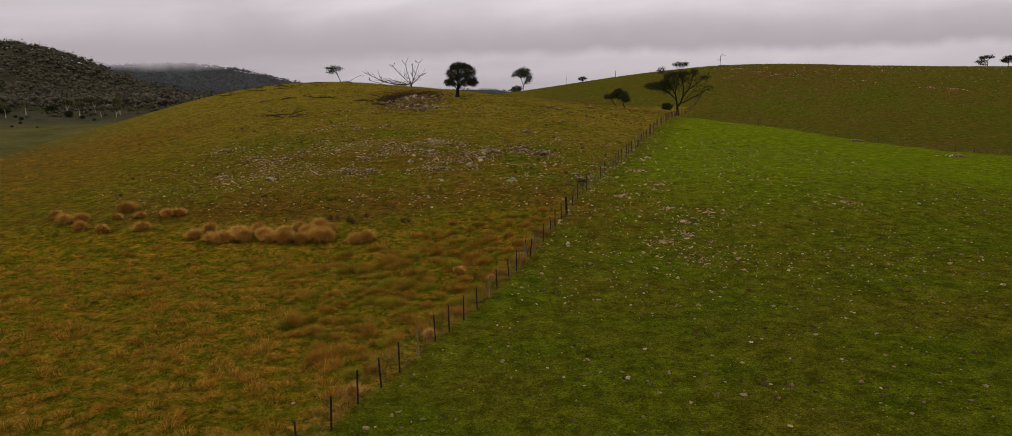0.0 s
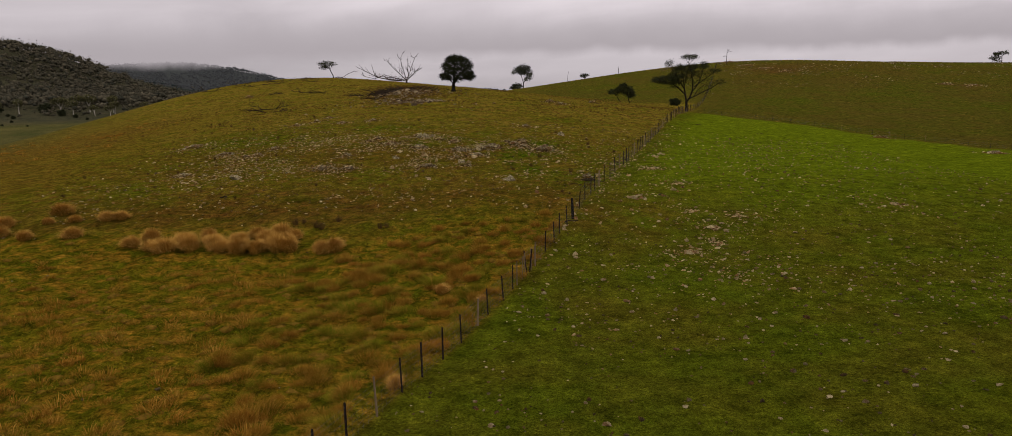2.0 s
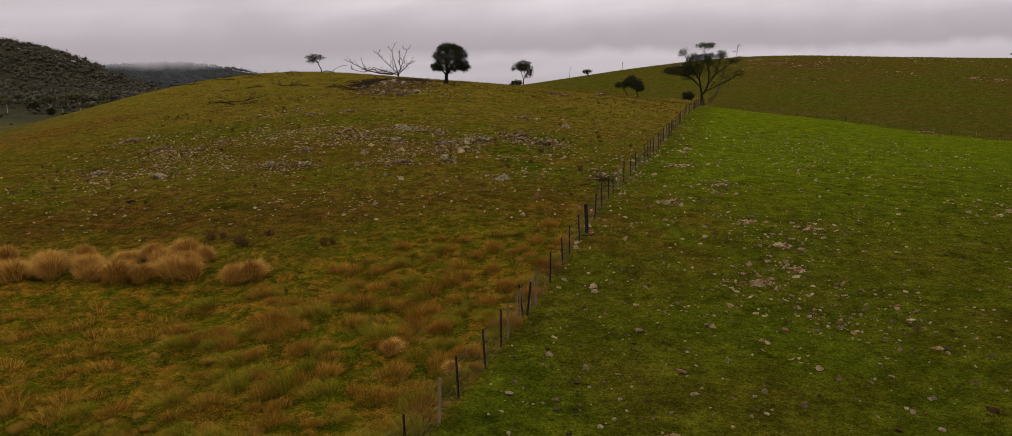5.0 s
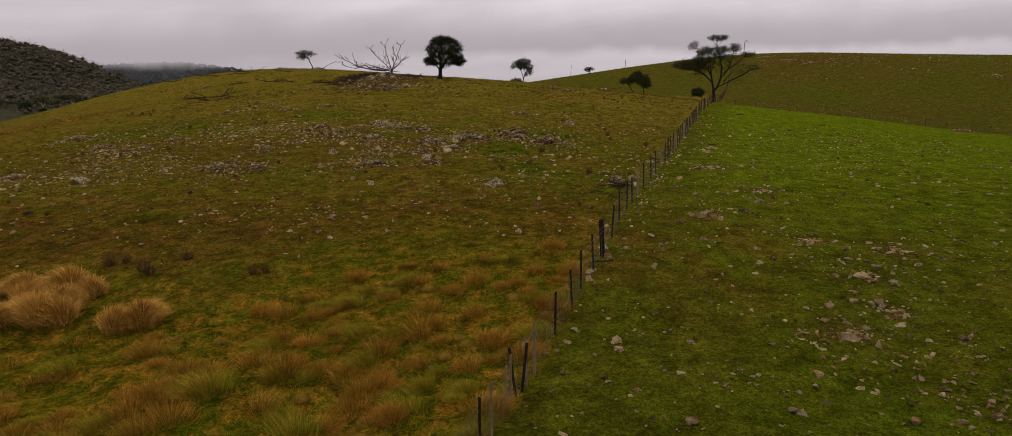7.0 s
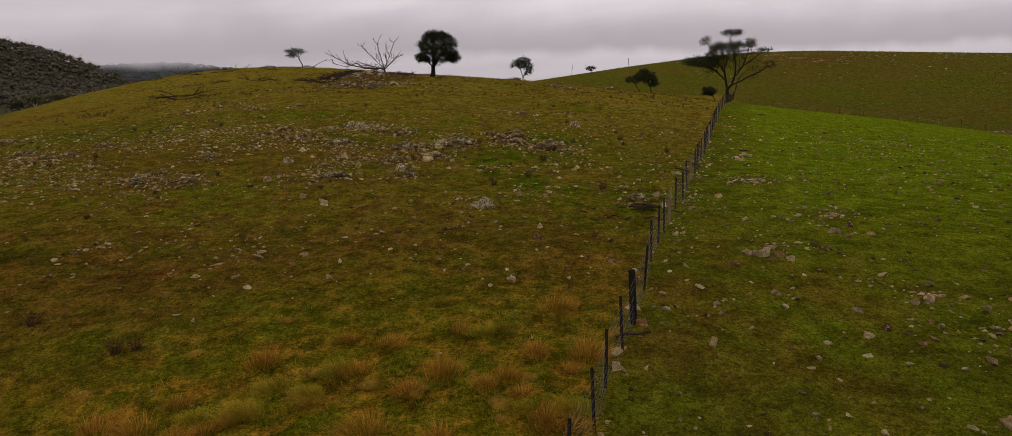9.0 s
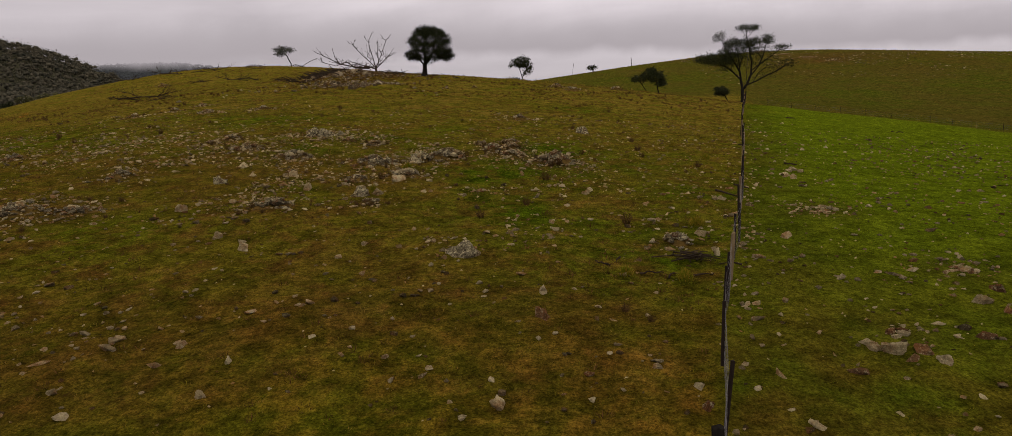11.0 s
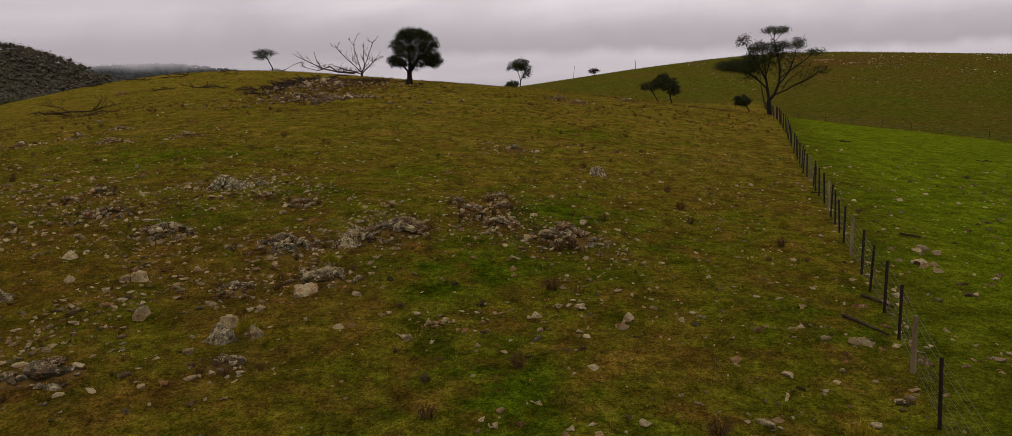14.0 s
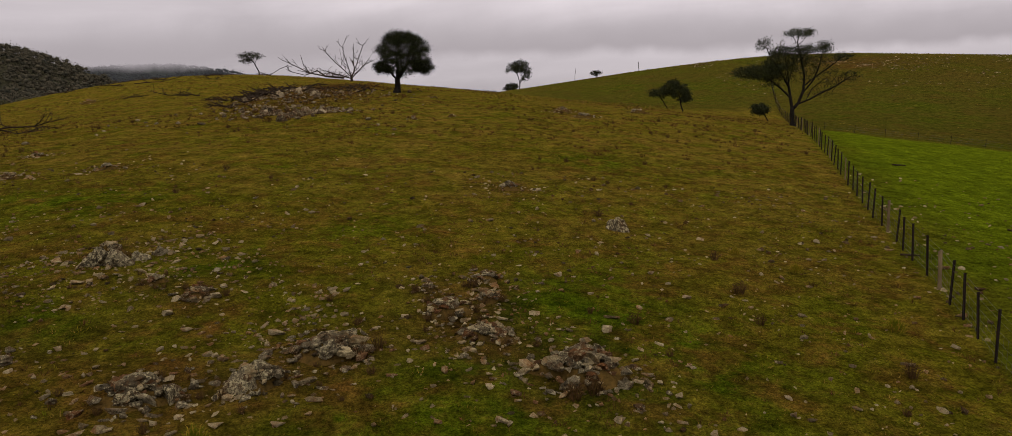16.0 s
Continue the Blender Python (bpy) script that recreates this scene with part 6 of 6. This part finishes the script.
TUSSOCKS = [tussock_mesh(k) for k in (161, 162, 163, 164)]
WET_LINE = [(-33.0, 59.7, 1.5), (-36.2, 56.0, 1.2), (-35.2, 56.6, 1.3), (-28.6, 53.6, 1.3), (-28.3, 57.2, 1.0), (-27.5, 57.6, 1.1), (-31.6, 53.2, 1.0), (-34.0, 54.4, 1.1), (-38.0, 57.8, 1.1), (-30.6, 57.3, 0.9), (-32.4, 57.0, 0.9),
            (-23.8, 51.9, 1.1), (-23.0, 52.9, 1.3), (-22.2, 51.3, 1.2), (-21.2, 50.8, 1.5), (-20.6, 52.4, 1.4), (-19.8, 51.2, 1.3), (-19.2, 52.9, 1.3), (-18.5, 51.9, 1.3)]
WET_LINE += [(-17.8, 51.2, 1.4), (-17.2, 52.9, 1.2), (-16.6, 51.0, 1.5), (-16.2, 53.4, 1.2), (-15.4, 50.9, 1.4), (-15.3, 52.4, 1.5), (-14.6, 53.4, 1.5), (-14.2, 51.0, 1.4), (-13.4, 50.9, 1.3), (-13.7, 53.2, 1.0),
             (-14.2, 52.2, 1.3), (-11.2, 50.3, 1.2), (-10.4, 50.5, 1.25), (-3.1, 42.8, 0.9), (-3.8, 31.5, 0.7), (-6.1, 25.1, 0.7), (-0.95, 41.0, 0.55)]


def wet_line():
    rng = random.Random(12)
    for x, y, b in WET_LINE:
        ob = new("grass_tussock", TUSSOCKS[rng.randrange(4)])
        ob.matrix_basis = Matrix.Translation(spot(x, y + 0.5)) @ Matrix.Rotation(rng.uniform(-0.5, 0.5), 4, "Z") @ Matrix.Diagonal((b * rng.uniform(0.8, 1.1), b * rng.uniform(0.8, 1.0), b * rng.uniform(0.8, 1.15), 1))
        tagged(ob, "tall straw-coloured grass tussock combed by the wind", "grass tussock", "pale tussocks along the wet line")


# dead weeds and bracken
def weed_mesh(seed):
    v, f = blades(np.zeros(1), np.zeros(1), 46, 0.22, 0.9, 0.016, seed, 0.6, (0.05, 0.0), z=np.zeros(1))
    lv, lf = leaves(v.reshape(-1, 5, 3)[:, 2], 3, 0.09, 0.05, seed + 1)
    lf = np.concatenate([lf[:, [0, 1, 2]], lf[:, [0, 2, 3]]])
    return mesh_of("dead_weed", np.concatenate([v, lv]), np.concatenate([f, lf + len(v)]), BRACKEN)


def weeds():
    meshes = [weed_mesh(k) for k in (171, 173, 175)]
    rng = random.Random(15)
    rows = [(-14.3, 56.1, 0.7), (-12.3, 55.2, 0.75), (-8.2, 54.7, 0.6), (-11.4, 56.5, 0.65), (-13.8, 56.4, 0.6), (-12.7, 55.5, 0.7), (-7.8, 54.9, 0.5), (-0.3, 82.4, 0.6), (0.0, 82.9, 0.5), (4.7, 81.0, 0.6), (4.3, 80.8, 0.55), (10.0, 90.5, 0.5), (9.8, 87.4, 0.6), (6.2, 70.4, 0.6), (2.8, 72.9, 0.5), (1.1, 70.9, 0.45), (3.8, 77.2, 0.6)]
    for cx, cy, b, n, h in OUTCROPS:
        if h > 0.26 and 70 < cy < 92 and -16 < cx < 8:
            rows += [(cx + rng.gauss(0, 0.45 * b), cy + rng.gauss(0, 0.4 * b), rng.uniform(0.14, 0.32)) for _ in range(6)]
    while len(rows) < 330:
        x, y = rng.uniform(-46, 26), rng.uniform(62, 135)
        if x < fence_x(y) - 1 and vnoise(x, y, 9, 61) > 0.45:
            rows.append((x, y, rng.uniform(0.18, 0.5)))
    tuft = mesh_of("grass_tuft", *blades(np.zeros(1), np.zeros(1), 260, 0.24, 0.3, 0.008, 177, 0.8, z=np.zeros(1), rise=0.2), BLADE_RANK)
    for x, y, b in ((13.1, 85.0, 0.9), (12.3, 89.4, 0.8), (10.9, 91.2, 0.7), (-0.2, 95.2, 0.6), (-0.9, 96.2, 0.5), (8.6, 70.3, 1.0), (-2.5, 78.9, 0.9), (-3.3, 74.3, 0.9), (5.2, 64.8, 0.8), (6.7, 64.4, 0.8)):
        ob = new("grass_tuft", tuft)
        ob.matrix_basis = Matrix.Translation(spot(x, y)) @ Matrix.Rotation(x, 4, "Z") @ Matrix.Scale(b, 4)
        tagged(ob, "rounded tuft of long green grass", "grass tuft", "long grass tufts")
    for x, y, h in rows:
        ob = new("dead_weed", meshes[rng.randrange(3)])
        ob.matrix_basis = Matrix.Translation(spot(x, y)) @ Matrix.Rotation(rng.uniform(0, 6.3), 4, "Z") @ Matrix.Diagonal((h, h, h, 1))
        tagged(ob, "small dead brown weed standing in the turf", "weed", "dead weeds on the hill")


# sticks, logs and the brush pile
def limb(points, r0, r1, seed):
    rng = np.random.default_rng(seed)
    p = np.array([tuple(Vector(a).lerp(Vector(b), t)) for a, b in zip(points, points[1:]) for t in (0, 0.33, 0.67)] + [points[-1]])
    p[1:-1] += rng.normal(0, r0 * 0.5, p[1:-1].shape)
    return mesh_of("stick", *pipe(p, np.linspace(r0, r1, len(p)), 6), BARK_DEAD, True)


def dead_wood():
    for i, (x0, y0, x1, y1, r) in enumerate(((12.22, 77.42, 12.54, 76.44, 0.045), (10.91, 75.79, 11.4, 74.57, 0.045), (17.33, 84.68, 17.79, 84.12, 0.045), (17.34, 92.34, 18.1, 92.41, 0.04), (4.3, 54.6, 5.2, 54.8, 0.045), (29.6, 115.2, 30.4, 114.9, 0.06), (36.8, 109.4, 37.7, 109.1, 0.06))):
        a, b = spot(x0, y0), spot(x1, y1)
        ob = new("log", limb([(0, 0, 0.06), tuple(b - a + Vector((0, 0, 0.08)))], r, r * 0.6, i))
        ob.location = a
        tagged(ob, "dark fallen log lying on the turf near the fence", "log", "fallen logs")
    pile = thing("brush_pile", spot(7.4, 66.0), "pile of dark dead sticks lying on the turf", "dead wood")
    rng = random.Random(3)
    for k in range(20):
        a, r, ln = rng.gauss(0.15, 0.7), rng.uniform(-0.3, 0.3), rng.uniform(0.25, 0.65)
        c = Vector((rng.gauss(0, 0.3), r, 0.06 + 0.22 * rng.random() * (1 - abs(r))))
        d = Vector((math.cos(a), math.sin(a), rng.uniform(-0.12, 0.12))) * ln
        part("stick", limb([tuple(c - d), tuple(c), tuple(c + d + Vector((0, 0, -0.08)))], rng.uniform(0.014, 0.03), 0.008, 40 + k), pile)
    for i, (x, y) in enumerate(((5.6, 64.9), (6.3, 64.6), (4.9, 65.6), (8.6, 65.6), (5.3, 66.4), (-22.2, 63.0), (7.0, 64.7))):
        p = spot(x, y)
        ob = new("stick", limb([(0, 0, 0.03), (0.3, 0.1 * (i % 3 - 1), 0.08), (0.65, -0.15 * (i % 2), 0.04)], 0.03, 0.012, 80 + i))
        ob.matrix_basis = Matrix.Translation(p) @ Matrix.Rotation(i * 1.1, 4, "Z") @ Matrix.Scale(2.2 if x < 0 else 1, 4)
        tagged(ob, "dark dead stick lying in the grass", "stick", "loose sticks")


grasses()
wet_line()
weeds()
dead_wood()
loose_stones()
